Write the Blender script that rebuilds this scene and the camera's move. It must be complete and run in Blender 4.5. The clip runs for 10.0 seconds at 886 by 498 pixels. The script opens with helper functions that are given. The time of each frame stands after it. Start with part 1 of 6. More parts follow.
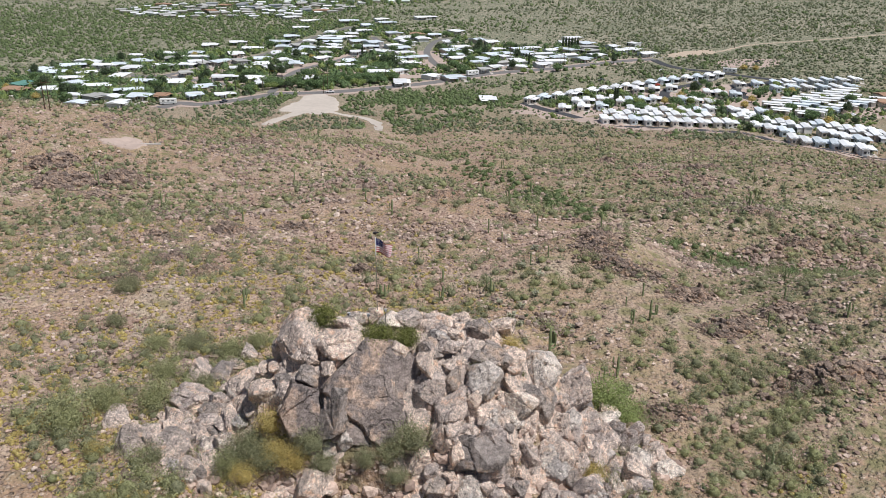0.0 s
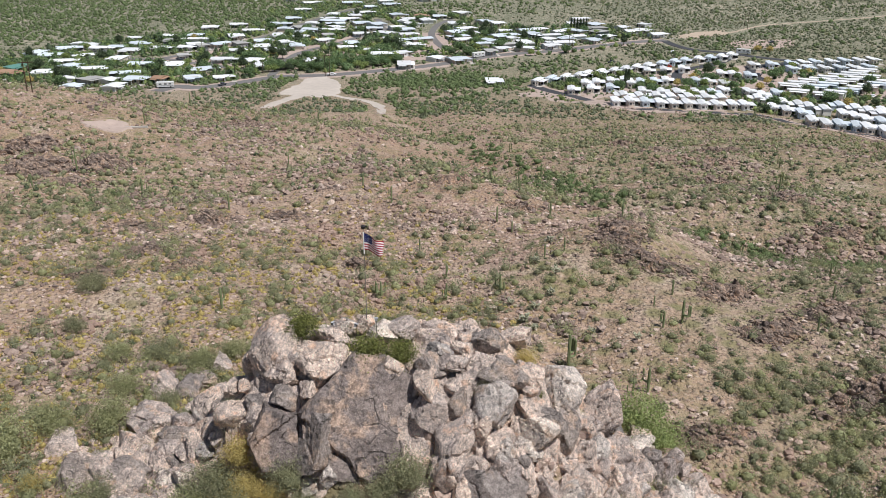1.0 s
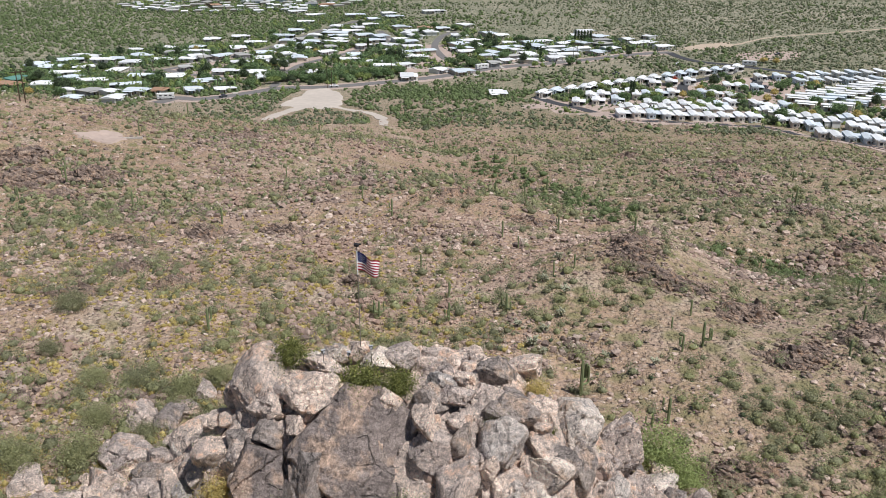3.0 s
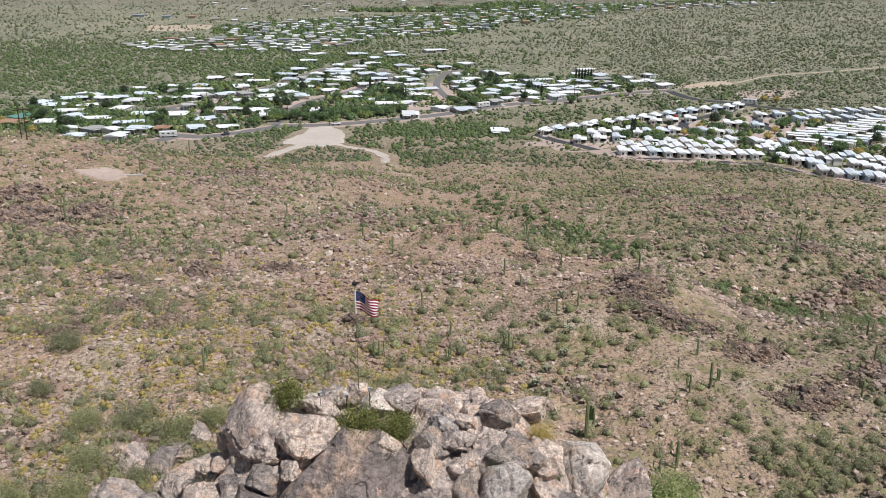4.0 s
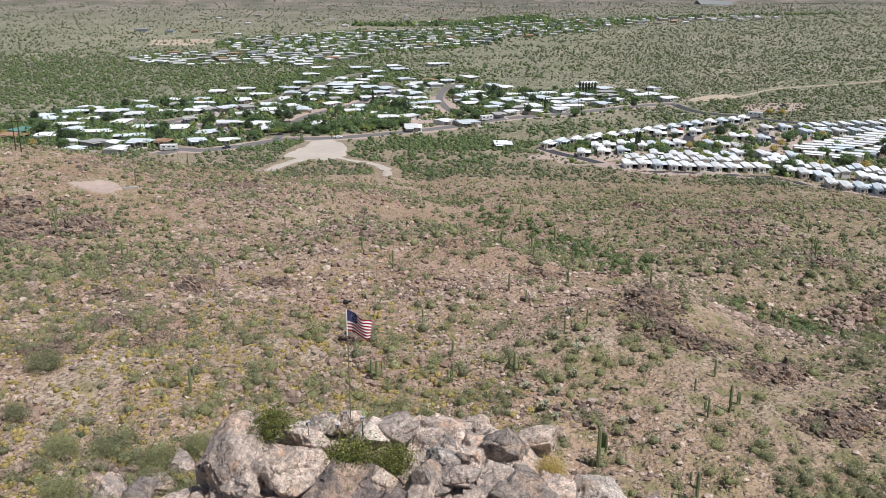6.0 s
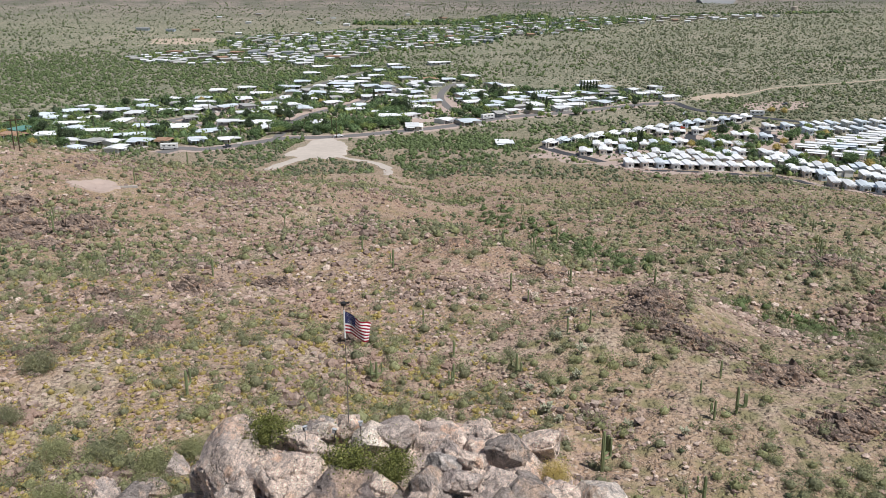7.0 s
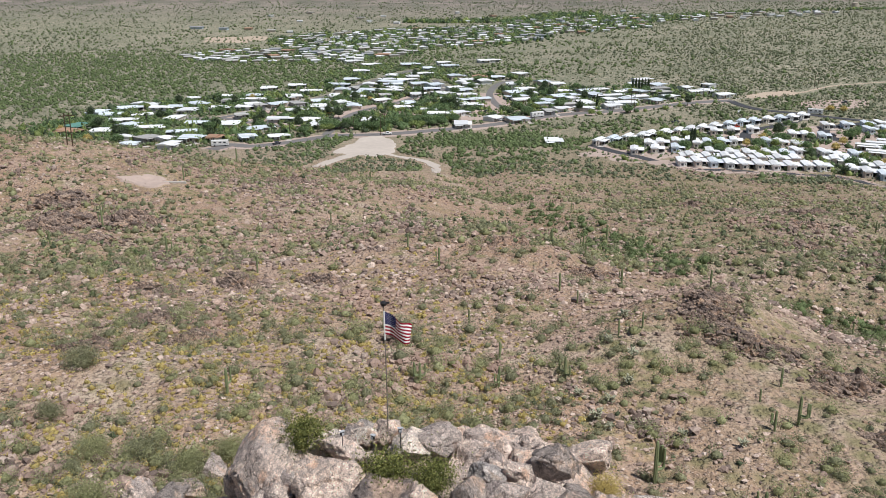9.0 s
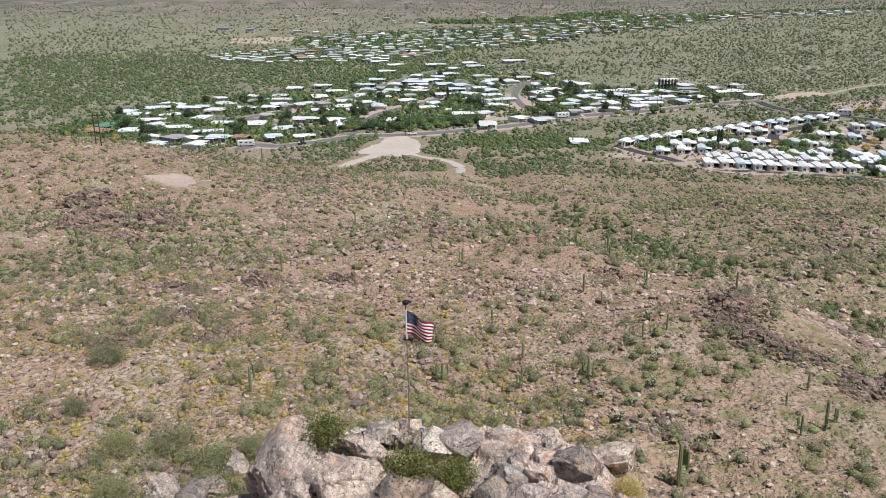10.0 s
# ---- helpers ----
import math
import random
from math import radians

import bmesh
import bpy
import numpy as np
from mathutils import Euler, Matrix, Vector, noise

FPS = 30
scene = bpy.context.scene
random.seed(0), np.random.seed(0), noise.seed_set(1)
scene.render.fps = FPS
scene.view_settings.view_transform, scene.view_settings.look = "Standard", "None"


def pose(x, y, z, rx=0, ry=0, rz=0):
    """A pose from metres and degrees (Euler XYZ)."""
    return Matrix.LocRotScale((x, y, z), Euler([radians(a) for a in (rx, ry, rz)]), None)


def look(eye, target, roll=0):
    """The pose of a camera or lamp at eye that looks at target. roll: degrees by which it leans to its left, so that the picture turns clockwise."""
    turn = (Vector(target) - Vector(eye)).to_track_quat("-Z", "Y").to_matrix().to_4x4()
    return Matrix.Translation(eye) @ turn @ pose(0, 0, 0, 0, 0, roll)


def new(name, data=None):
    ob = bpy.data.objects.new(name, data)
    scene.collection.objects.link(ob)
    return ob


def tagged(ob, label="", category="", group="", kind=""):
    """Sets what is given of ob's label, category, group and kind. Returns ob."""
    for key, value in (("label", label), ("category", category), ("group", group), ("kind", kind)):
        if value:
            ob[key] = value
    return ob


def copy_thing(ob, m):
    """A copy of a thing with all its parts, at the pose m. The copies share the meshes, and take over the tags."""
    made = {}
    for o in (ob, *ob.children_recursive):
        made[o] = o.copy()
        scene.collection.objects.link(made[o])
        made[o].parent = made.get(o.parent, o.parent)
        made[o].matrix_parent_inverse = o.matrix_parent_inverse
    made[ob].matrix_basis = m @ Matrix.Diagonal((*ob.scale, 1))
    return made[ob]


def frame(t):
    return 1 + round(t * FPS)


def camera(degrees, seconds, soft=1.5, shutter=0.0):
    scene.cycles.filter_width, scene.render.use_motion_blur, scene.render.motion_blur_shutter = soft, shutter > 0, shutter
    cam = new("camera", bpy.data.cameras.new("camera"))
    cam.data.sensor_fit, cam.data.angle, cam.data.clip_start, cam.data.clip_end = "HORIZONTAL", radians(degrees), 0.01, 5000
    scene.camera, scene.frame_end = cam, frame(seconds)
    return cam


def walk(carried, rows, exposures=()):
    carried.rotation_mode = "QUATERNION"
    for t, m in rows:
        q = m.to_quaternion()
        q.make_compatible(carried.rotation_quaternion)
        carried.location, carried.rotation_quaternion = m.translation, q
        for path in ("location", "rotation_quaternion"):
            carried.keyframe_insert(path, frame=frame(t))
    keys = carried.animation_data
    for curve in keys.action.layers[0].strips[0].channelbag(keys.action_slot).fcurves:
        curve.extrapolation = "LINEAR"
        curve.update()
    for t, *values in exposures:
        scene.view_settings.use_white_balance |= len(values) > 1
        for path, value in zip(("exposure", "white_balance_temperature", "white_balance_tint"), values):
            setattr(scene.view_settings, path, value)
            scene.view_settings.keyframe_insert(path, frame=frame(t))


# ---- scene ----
# ---- camera ----
cam = camera(54.26, 10.0, soft=0.55)
PATH = [
    (0.0, -0.95, -24.60, 107.70, -0.80, -20.75, -0.41),
    (0.5, -0.56, -13.29, 104.25, -0.55, -21.59, -0.19),
    (1.0, -0.43, -11.62, 103.75, -0.47, -21.72, -0.17),
    (1.5, -0.38, -9.78, 103.16, -0.40, -21.88, -0.17),
    (2.0, -0.37, -8.35, 102.69, -0.36, -22.00, -0.16),
    (3.5, -0.28, -4.21, 101.49, -0.20, -19.75, -0.16),
    (4.0, -0.25, -3.68, 101.30, -0.15, -18.42, -0.13),
    (4.5, -0.20, -2.50, 100.91, -0.09, -17.40, -0.12),
    (5.0, -0.14, -1.28, 100.54, -0.05, -17.37, -0.12),
    (5.5, -0.09, 0.22, 100.05, 0.01, -17.43, -0.10),
    (7.0, -0.02, 2.89, 99.24, 0.12, -17.54, -0.02),
    (7.5, -0.01, 3.89, 98.96, 0.25, -17.61, -0.04),
    (8.0, 0.05, 5.52, 98.42, 0.57, -17.70, 0.01),
    (8.5, 0.06, 5.68, 98.33, 1.46, -17.68, 0.16),
    (9.0, 0.06, 5.59, 98.35, 3.31, -17.63, 0.35),
    (9.5, 0.09, 5.53, 98.34, 4.71, -17.60, 0.48),
    (10.0, 0.16, 5.69, 98.24, 4.94, -17.58, 0.53),
]
walk(cam, [(t, pose(x, y, z, 90 + pitch, roll, yaw)) for t, x, y, z, yaw, pitch, roll in PATH])

# ---- light ----
SUN_TO = Vector((0.40, -0.27, 0.88)).normalized()
sun_data = bpy.data.lights.new("sun", "SUN")
sun_data.energy, sun_data.angle, sun_data.color = 5.0, radians(0.53), (1.0, 0.985, 0.965)
sun = new("sun", sun_data)
sun.matrix_basis = look((0, 0, 300), Vector((0, 0, 300)) - SUN_TO)
world = bpy.data.worlds.new("desert_sky")
world.use_nodes = True
scene.world = world
sky = world.node_tree.nodes.new("ShaderNodeTexSky")
sky.sky_type, sky.sun_disc = "NISHITA", False
sky.sun_elevation = math.asin(SUN_TO.z)
sky.sun_rotation = math.atan2(SUN_TO.x, SUN_TO.y)
sky.dust_density, sky.altitude = 1.5, 800
world.node_tree.nodes["Background"].inputs["Strength"].default_value = 0.07
world.node_tree.links.new(sky.outputs["Color"], world.node_tree.nodes["Background"].inputs["Color"])
scene.view_settings.exposure = -0.10


# ---- materials ----
class Nodes:
    """A small wrapper to write node materials briefly."""

    def __init__(self, name, rough=0.9):
        self.mat = bpy.data.materials.new(name)
        self.mat.use_nodes = True
        self.tree = self.mat.node_tree
        self.bsdf = self.tree.nodes["Principled BSDF"]
        self.bsdf.inputs["Roughness"].default_value = rough
        self.bsdf.inputs["Specular IOR Level"].default_value = 0.25

    def add(self, kind, **inputs):
        node = self.tree.nodes.new(kind)
        for key, value in inputs.items():
            self.put(node, key.replace("_", " "), value)
        return node

    def put(self, node, key, value):
        if isinstance(value, bpy.types.NodeSocket):
            self.tree.links.new(value, node.inputs[key])
        else:
            node.inputs[key].default_value = value

    def place(self):
        return self.add("ShaderNodeNewGeometry").outputs["Position"]

    def own(self):
        return self.add("ShaderNodeTexCoord").outputs["Object"]

    def island(self):
        return self.add("ShaderNodeNewGeometry").outputs["Random Per Island"]

    def each(self):
        return self.add("ShaderNodeObjectInfo").outputs["Random"]

    def noise(self, vector, scale, detail=3.0, rough=0.55):
        return self.add("ShaderNodeTexNoise", Vector=vector, Scale=scale, Detail=detail, Roughness=rough).outputs["Fac"]

    def cells(self, vector, scale, out="Distance", feature="F1"):
        node = self.add("ShaderNodeTexVoronoi", Vector=vector, Scale=scale)
        node.feature = feature
        return node.outputs[out]

    def ramp(self, fac, *stops):
        node = self.add("ShaderNodeValToRGB", Fac=fac)
        while len(node.color_ramp.elements) < len(stops):
            node.color_ramp.elements.new(0.5)
        for el, (at, col) in zip(node.color_ramp.elements, stops):
            el.position = at
            el.color = (col, col, col, 1) if isinstance(col, (int, float)) else (*col, 1)
        return node.outputs["Color"]

    def mix(self, fac, a, b, how="MIX"):
        node = self.add("ShaderNodeMix")
        node.data_type, node.blend_type = "RGBA", how
        for key, value in ((0, fac), (6, a), (7, b)):
            if isinstance(value, bpy.types.NodeSocket):
                self.tree.links.new(value, node.inputs[key])
            else:
                node.inputs[key].default_value = value if key == 0 else (*value, 1)
        return node.outputs[2]

    def bump(self, height, strength, distance, normal=None):
        node = self.add("ShaderNodeBump", Height=height, Strength=strength, Distance=distance)
        if normal:
            self.put(node, "Normal", normal)
        return node.outputs["Normal"]

    def done(self, color, normal=None, rough=None):
        if isinstance(color, tuple):
            color = (*color, 1)
        self.put(self.bsdf, "Base Color", color)
        if normal:
            self.put(self.bsdf, "Normal", normal)
        if rough is not None:
            self.put(self.bsdf, "Roughness", rough)
        return self.mat


def earth_material():
    m = Nodes("desert_earth", 0.95)
    p = m.place()
    broad = m.noise(p, 0.018, 4)
    mid = m.noise(p, 0.16, 4, 0.6)
    fine = m.noise(p, 1.6, 4, 0.65)
    base = m.ramp(broad, (0.30, (0.357, 0.234, 0.163)), (0.5, (0.463, 0.317, 0.223)), (0.68, (0.531, 0.404, 0.305)))
    base = m.mix(m.ramp(mid, (0.36, 0.0), (0.62, 0.75)), base, (0.333, 0.219, 0.144))
    base = m.mix(m.ramp(m.noise(p, 0.07, 3), (0.53, 0.0), (0.66, 0.8)), base, (0.502, 0.414, 0.321))
    base = m.mix(m.ramp(fine, (0.36, 0.75), (0.54, 0.0)), base, (0.154, 0.112, 0.082))
    pebble = m.cells(p, 1.5)
    grit = m.cells(p, 4.2)
    base = m.mix(m.ramp(grit, (0.25, 0.8), (0.45, 0.0)), base, m.ramp(m.cells(p, 4.2, "Color"), (0.2, (0.212, 0.146, 0.115)), (0.8, (0.540, 0.419, 0.336))))
    stone = m.ramp(m.cells(p, 1.5, "Color"), (0.2, (0.241, 0.171, 0.129)), (0.8, (0.521, 0.409, 0.326)))
    base = m.mix(m.ramp(pebble, (0.30, 0.85), (0.42, 0.0)), base, stone)
    base = m.mix(m.ramp(m.noise(p, 0.11, 5, 0.65), (0.55, 0.0), (0.60, 0.85)), base, m.ramp(fine, (0.3, (0.289, 0.200, 0.153)), (0.65, (0.482, 0.356, 0.279))))
    # dry grass and dead annuals between the stones
    grass = m.mix(1.0, m.ramp(m.noise(p, 0.085, 4, 0.6), (0.50, 0.0), (0.64, 0.5)), m.ramp(m.noise(p, 1.1, 4, 0.7), (0.42, 0.0), (0.60, 1.0)), "MULTIPLY")
    base = m.mix(grass, base, (0.357, 0.283, 0.129))
    # low dry scrub too small to stand out singly
    scrub = m.cells(p, 0.32)
    thick = m.noise(p, 0.012, 3)
    spots = m.mix(1.0, m.ramp(scrub, (0.22, 1.0), (0.46, 0.0)), m.ramp(thick, (0.35, 0.25), (0.6, 0.95)), "MULTIPLY")
    base = m.mix(spots, base, (0.222, 0.200, 0.100))
    # weeds in the east, also painting darker the slope turned from the sun
    lie = m.add("ShaderNodeSeparateXYZ", Vector=p)
    east = m.add("ShaderNodeMapRange", Value=lie.outputs["X"])
    east.inputs["From Min"].default_value, east.inputs["From Max"].default_value = 14, 44
    weedy_shade = m.mix(1.0, m.ramp(m.noise(p, 0.55, 6, 0.75), (0.44, 0.0), (0.58, 0.75)), east.outputs["Result"], "MULTIPLY")
    base = m.mix(weedy_shade, base, (0.193, 0.185, 0.100))
    # the plain is tan earth under its scrub, and the far hills are bare mauve rock; both are greyed to stand in for
    # haze
    split = m.add("ShaderNodeSeparateXYZ", Vector=p)
    plain = m.add("ShaderNodeMapRange", Value=split.outputs["Y"])
    plain.inputs["From Min"].default_value, plain.inputs["From Max"].default_value = 360, 620
    silt = m.ramp(m.noise(p, 0.02, 5, 0.6), (0.36, (0.20, 0.20, 0.145)), (0.50, (0.295, 0.278, 0.21)), (0.64, (0.395, 0.35, 0.275)))
    silt = m.mix(m.ramp(m.noise(p, 0.24, 6, 0.78), (0.46, 0.0), (0.58, 0.75)), silt, (0.49, 0.41, 0.315))
    silt = m.mix(m.ramp(m.noise(p, 0.31, 6, 0.78), (0.42, 0.8), (0.52, 0.0)), silt, (0.145, 0.155, 0.09))
    base = m.mix(plain.outputs["Result"], base, silt)
    weeds = m.mix(1.0, m.ramp(m.cells(p, 0.34), (0.30, 0.9), (0.62, 0.15)), m.ramp(m.noise(p, 0.011, 4), (0.36, 0.4), (0.56, 1.0)), "MULTIPLY")
    weeds = m.mix(1.0, weeds, plain.outputs["Result"], "MULTIPLY")
    base = m.mix(weeds, base, (0.17, 0.185, 0.115))
    hills = m.add("ShaderNodeMapRange", Value=split.outputs["Y"])
    hills.inputs["From Min"].default_value, hills.inputs["From Max"].default_value, hills.inputs["To Max"].default_value = 1250, 1800, 0.92
    stony = m.ramp(m.noise(p, 0.014, 6, 0.7), (0.38, (0.12, 0.125, 0.095)), (0.48, (0.185, 0.165, 0.14)), (0.57, (0.25, 0.21, 0.185)), (0.66, (0.33, 0.27, 0.24)))
    base = m.mix(hills.outputs["Result"], base, stony)
    relief = m.bump(m.ramp(pebble, (0.0, 1.0), (0.55, 0.0)), 0.9, 0.35, m.bump(m.ramp(grit, (0.0, 1.0), (0.5, 0.0)), 0.8, 0.12, m.bump(fine, 0.9, 0.4)))
    return m.done(base, relief)


def rock_material(name, grey, tan, warm, scale=1.0, joined=False):
    """Jointed rock: tan where fresh, grey where varnished, orange where newly broken."""
    m = Nodes(name, 0.85)
    p, tone = m.own(), m.island() if joined else m.each()
    broad = m.noise(p, 0.42 * scale, 7, 0.62)
    base = m.ramp(broad, (0.42, grey), (0.50, tuple(0.5 * (a + b) for a, b in zip(grey, tan))), (0.56, tan))
    shift = m.add("ShaderNodeVectorMath")
    m.tree.links.new(p, shift.inputs[0])
    shift.inputs[1].default_value = (7.3, -4.1, 2.2)
    q = shift.outputs["Vector"]
    base = m.mix(m.ramp(m.noise(q, 0.5 * scale, 7, 0.66), (0.54, 0.0), (0.60, 0.85)), base, warm)
    base = m.mix(m.ramp(m.noise(q, 1.5 * scale, 7, 0.7), (0.52, 0.0), (0.64, 0.55)), base, tuple(min(1, c * 1.18) for c in tan))
    base = m.mix(m.ramp(m.noise(p, 2.1 * scale, 8, 0.72), (0.36, 0.65), (0.46, 0.0)), base, tuple(c * 0.6 for c in grey))
    # lichen and weathering in hand-sized patches, crystals in the grain
    mottle = m.noise(q, 3.4 * scale, 9, 0.78)
    base = m.mix(0.85, base, m.ramp(mottle, (0.36, 0.46), (0.50, 1.0), (0.66, 1.5)), "MULTIPLY")
    base = m.mix(m.ramp(m.noise(p, 5.2 * scale, 6, 0.7), (0.60, 0.0), (0.67, 0.6)), base, tuple(min(1, c * 1.5) for c in tan))
    grain = m.noise(p, 13 * scale, 5, 0.75)
    base = m.mix(0.8, base, m.ramp(grain, (0.32, 0.5), (0.68, 1.42)), "MULTIPLY")
    base = m.mix(0.9, base, m.ramp(tone, (0.0, (0.74, 0.735, 0.75)), (0.5, (1.0, 0.975, 0.96)), (1.0, (1.2, 1.13, 1.06))), "MULTIPLY")
    bent = m.add("ShaderNodeVectorMath")
    wander = m.add("ShaderNodeTexNoise", Vector=p, Scale=1.3 * scale, Detail=4.0)
    m.tree.links.new(p, bent.inputs[0])
    m.tree.links.new(wander.outputs["Color"], bent.inputs[1])
    net = m.cells(bent.outputs["Vector"], 0.75 * scale, "Distance", "DISTANCE_TO_EDGE")
    net = m.mix(1.0, m.ramp(net, (0.0, 0.0), (0.022, 1.0)), m.ramp(m.noise(q, 0.9 * scale, 3), (0.40, 0.0), (0.47, 1.0)), "LIGHTEN")
    base = m.mix(m.ramp(net, (0.1, 0.8), (0.9, 0.0)), base, tuple(c * 0.22 for c in grey))
    # cracks wander along a bent joint, broken off here and there
    joint = m.noise(p, 0.33 * scale, 5, 0.5)
    second = m.noise(q, 0.6 * scale, 6, 0.55)
    split = m.mix(1.0, m.ramp(joint, (0.488, 1.0), (0.5, 0.0), (0.512, 1.0)), m.ramp(m.noise(p, 0.5 * scale), (0.44, 0.0), (0.50, 1.0)), "LIGHTEN")
    thin = m.mix(1.0, m.ramp(second, (0.491, 1.0), (0.5, 0.0), (0.509, 1.0)), m.ramp(m.noise(q, 0.8 * scale), (0.46, 0.0), (0.54, 1.0)), "LIGHTEN")
    base = m.mix(m.ramp(split, (0.2, 0.75), (0.8, 0.0)), base, tuple(c * 0.3 for c in grey))
    base = m.mix(m.ramp(thin, (0.2, 0.5), (0.8, 0.0)), base, tuple(c * 0.35 for c in grey))
    relief = m.bump(m.noise(p, 1.6 * scale, 9, 0.7), 1.0, 0.6)
    relief = m.bump(mottle, 0.9, 0.22, relief)
    relief = m.bump(net, 0.8, 0.14, m.bump(split, 0.7, 0.10, m.bump(grain, 0.9, 0.06, relief)))
    return m.done(base, relief)


def stone_material(name="hillside_stone", tone_k=1.0):
    m = Nodes(name, 0.9)
    p, tone = m.place(), m.island()
    base = m.ramp(tone, *[(at, tuple(c * tone_k for c in col)) for at, col in ((0.0, (0.17, 0.13, 0.115)), (0.3, (0.35, 0.255, 0.21)), (0.65, (0.51, 0.38, 0.315)), (1.0, (0.66, 0.535, 0.455)))])
    base = m.mix(m.ramp(m.noise(p, 3.2, 4, 0.65), (0.45, 0.0), (0.62, 0.6)), base, (0.20, 0.15, 0.125))
    base = m.mix(m.ramp(m.noise(p, 0.05, 3), (0.45, 0.0), (0.65, 0.5)), base, (0.34, 0.22, 0.165))
    return m.done(base, m.bump(m.noise(p, 6, 4), 0.7, 0.1))


def leaf_material(name, a, b, c):
    m = Nodes(name, 0.75)
    patch = m.noise(m.place(), 0.35, 2)
    twig = m.noise(m.place(), 7.0, 4, 0.7)
    base = m.ramp(m.island(), (0.0, a), (0.55, b), (1.0, c))
    base = m.mix(m.ramp(patch, (0.40, 0.0), (0.55, 0.7)), base, tuple(x * 0.75 for x in b))
    base = m.mix(m.ramp(twig, (0.36, 0.5), (0.50, 0.0)), base, tuple(x * 0.75 for x in a))
    base = m.mix(m.ramp(twig, (0.52, 0.0), (0.66, 0.7)), base, c)
    back = m.add("ShaderNodeBsdfTranslucent")
    m.tree.links.new(base, back.inputs["Color"])
    both = m.add("ShaderNodeMixShader")
    both.inputs[0].default_value = 0.42
    m.tree.links.new(m.bsdf.outputs[0], both.inputs[1])
    m.tree.links.new(back.outputs[0], both.inputs[2])
    m.tree.links.new(both.outputs[0], m.tree.nodes["Material Output"].inputs["Surface"])
    return m.done(base, m.bump(twig, 0.6, 0.15))


def plain_material(name, color, rough=0.6, metal=0.0, grain=0.25, scale=1.2, vary=0.0):
    """Paint, asphalt, plaster or metal with soiling at two scales."""
    m = Nodes(name, rough)
    m.bsdf.inputs["Metallic"].default_value = metal
    p = m.place()
    dirt = m.mix(0.5, m.ramp(m.noise(p, scale, 5, 0.65), (0.3, 0.0), (0.7, 1.0)), m.ramp(m.noise(p, scale * 0.12, 3), (0.3, 0.0), (0.7, 1.0)))
    base = m.mix(dirt, tuple(c * (1 - grain) for c in color), color)
    if vary:
        base = m.mix(1.0, base, m.ramp(m.each(), (0.0, 1 - vary), (1.0, 1.0)), "MULTIPLY")
    return m.done(base, m.bump(m.noise(p, scale * 8, 3), 0.25, 0.02))


EARTH = earth_material()
GRANITE = rock_material("weathered_granite", (0.552, 0.466, 0.427), (0.872, 0.722, 0.633), (0.814, 0.578, 0.441))
GRANITE_DARK = rock_material("varnished_granite", (0.297, 0.263, 0.246), (0.442, 0.381, 0.348), (0.629, 0.473, 0.370), 0.7)
GRANITE_PALE = rock_material("pale_granite", (0.629, 0.558, 0.518), (0.891, 0.789, 0.710), (0.640, 0.491, 0.384))
GRANITE_BITS = rock_material("broken_granite_blocks", (0.504, 0.424, 0.388), (0.872, 0.717, 0.628), (0.795, 0.563, 0.427), joined=True)
SLAB_ROCK = rock_material("dark_slab_granite", (0.23, 0.197, 0.186), (0.335, 0.28, 0.257), (0.60, 0.44, 0.34), 0.45)
STONE = stone_material()
OUTCROP_ROCK = rock_material("outcrop_rock", (0.200, 0.150, 0.126), (0.391, 0.288, 0.228), (0.465, 0.307, 0.210), 1.4)
OUTCROP_BITS = rock_material("outcrop_slabs", (0.207, 0.160, 0.140), (0.438, 0.338, 0.274), (0.514, 0.354, 0.251), 1.4, joined=True)
DARK_STONE = stone_material("dark_broken_stone", 0.68)
KNOB_STONE = stone_material("broken_granite", 1.12)
CREOSOTE = leaf_material("creosote_leaf", (0.238, 0.245, 0.140), (0.354, 0.356, 0.209), (0.475, 0.474, 0.294))
BURSAGE = leaf_material("bursage_leaf", (0.238, 0.240, 0.144), (0.354, 0.356, 0.215), (0.475, 0.474, 0.299))
BRITTLE = leaf_material("brittlebush_leaf", (0.47, 0.37, 0.135), (0.65, 0.52, 0.20), (0.77, 0.645, 0.29))
PALOVERDE = leaf_material("palo_verde_leaf", (0.304, 0.311, 0.155), (0.425, 0.433, 0.224), (0.546, 0.550, 0.314))
LIMESHRUB = leaf_material("lime_green_leaf", (0.275, 0.328, 0.123), (0.398, 0.465, 0.185), (0.512, 0.575, 0.265))
MESQUITE = leaf_material("mesquite_leaf", (0.136, 0.182, 0.079), (0.211, 0.276, 0.122), (0.295, 0.370, 0.173))
JOJOBA = leaf_material("jojoba_leaf", (0.06, 0.072, 0.028), (0.175, 0.195, 0.06), (0.60, 0.61, 0.20))
SCRUB = leaf_material("desert_scrub_leaf", (0.166, 0.190, 0.115), (0.236, 0.265, 0.163), (0.321, 0.349, 0.226))
DARKSHRUB = leaf_material("dark_shrub_leaf", (0.100, 0.130, 0.073), (0.166, 0.205, 0.115), (0.251, 0.295, 0.173))
DARKTREE = leaf_material("dark_tree_leaf", (0.065, 0.091, 0.051), (0.108, 0.149, 0.083), (0.162, 0.208, 0.114))
BARK = plain_material("grey_bark", (0.22, 0.18, 0.14), 0.9)
CACTUS = plain_material("saguaro_skin", (0.23, 0.27, 0.135), 0.6, grain=0.35, scale=2.5)
CHOLLA = plain_material("cholla_spines", (0.42, 0.42, 0.30), 0.9, grain=0.4, scale=4)
ASPHALT = plain_material("old_asphalt", (0.19, 0.18, 0.175), 0.9, grain=0.25, scale=0.5)
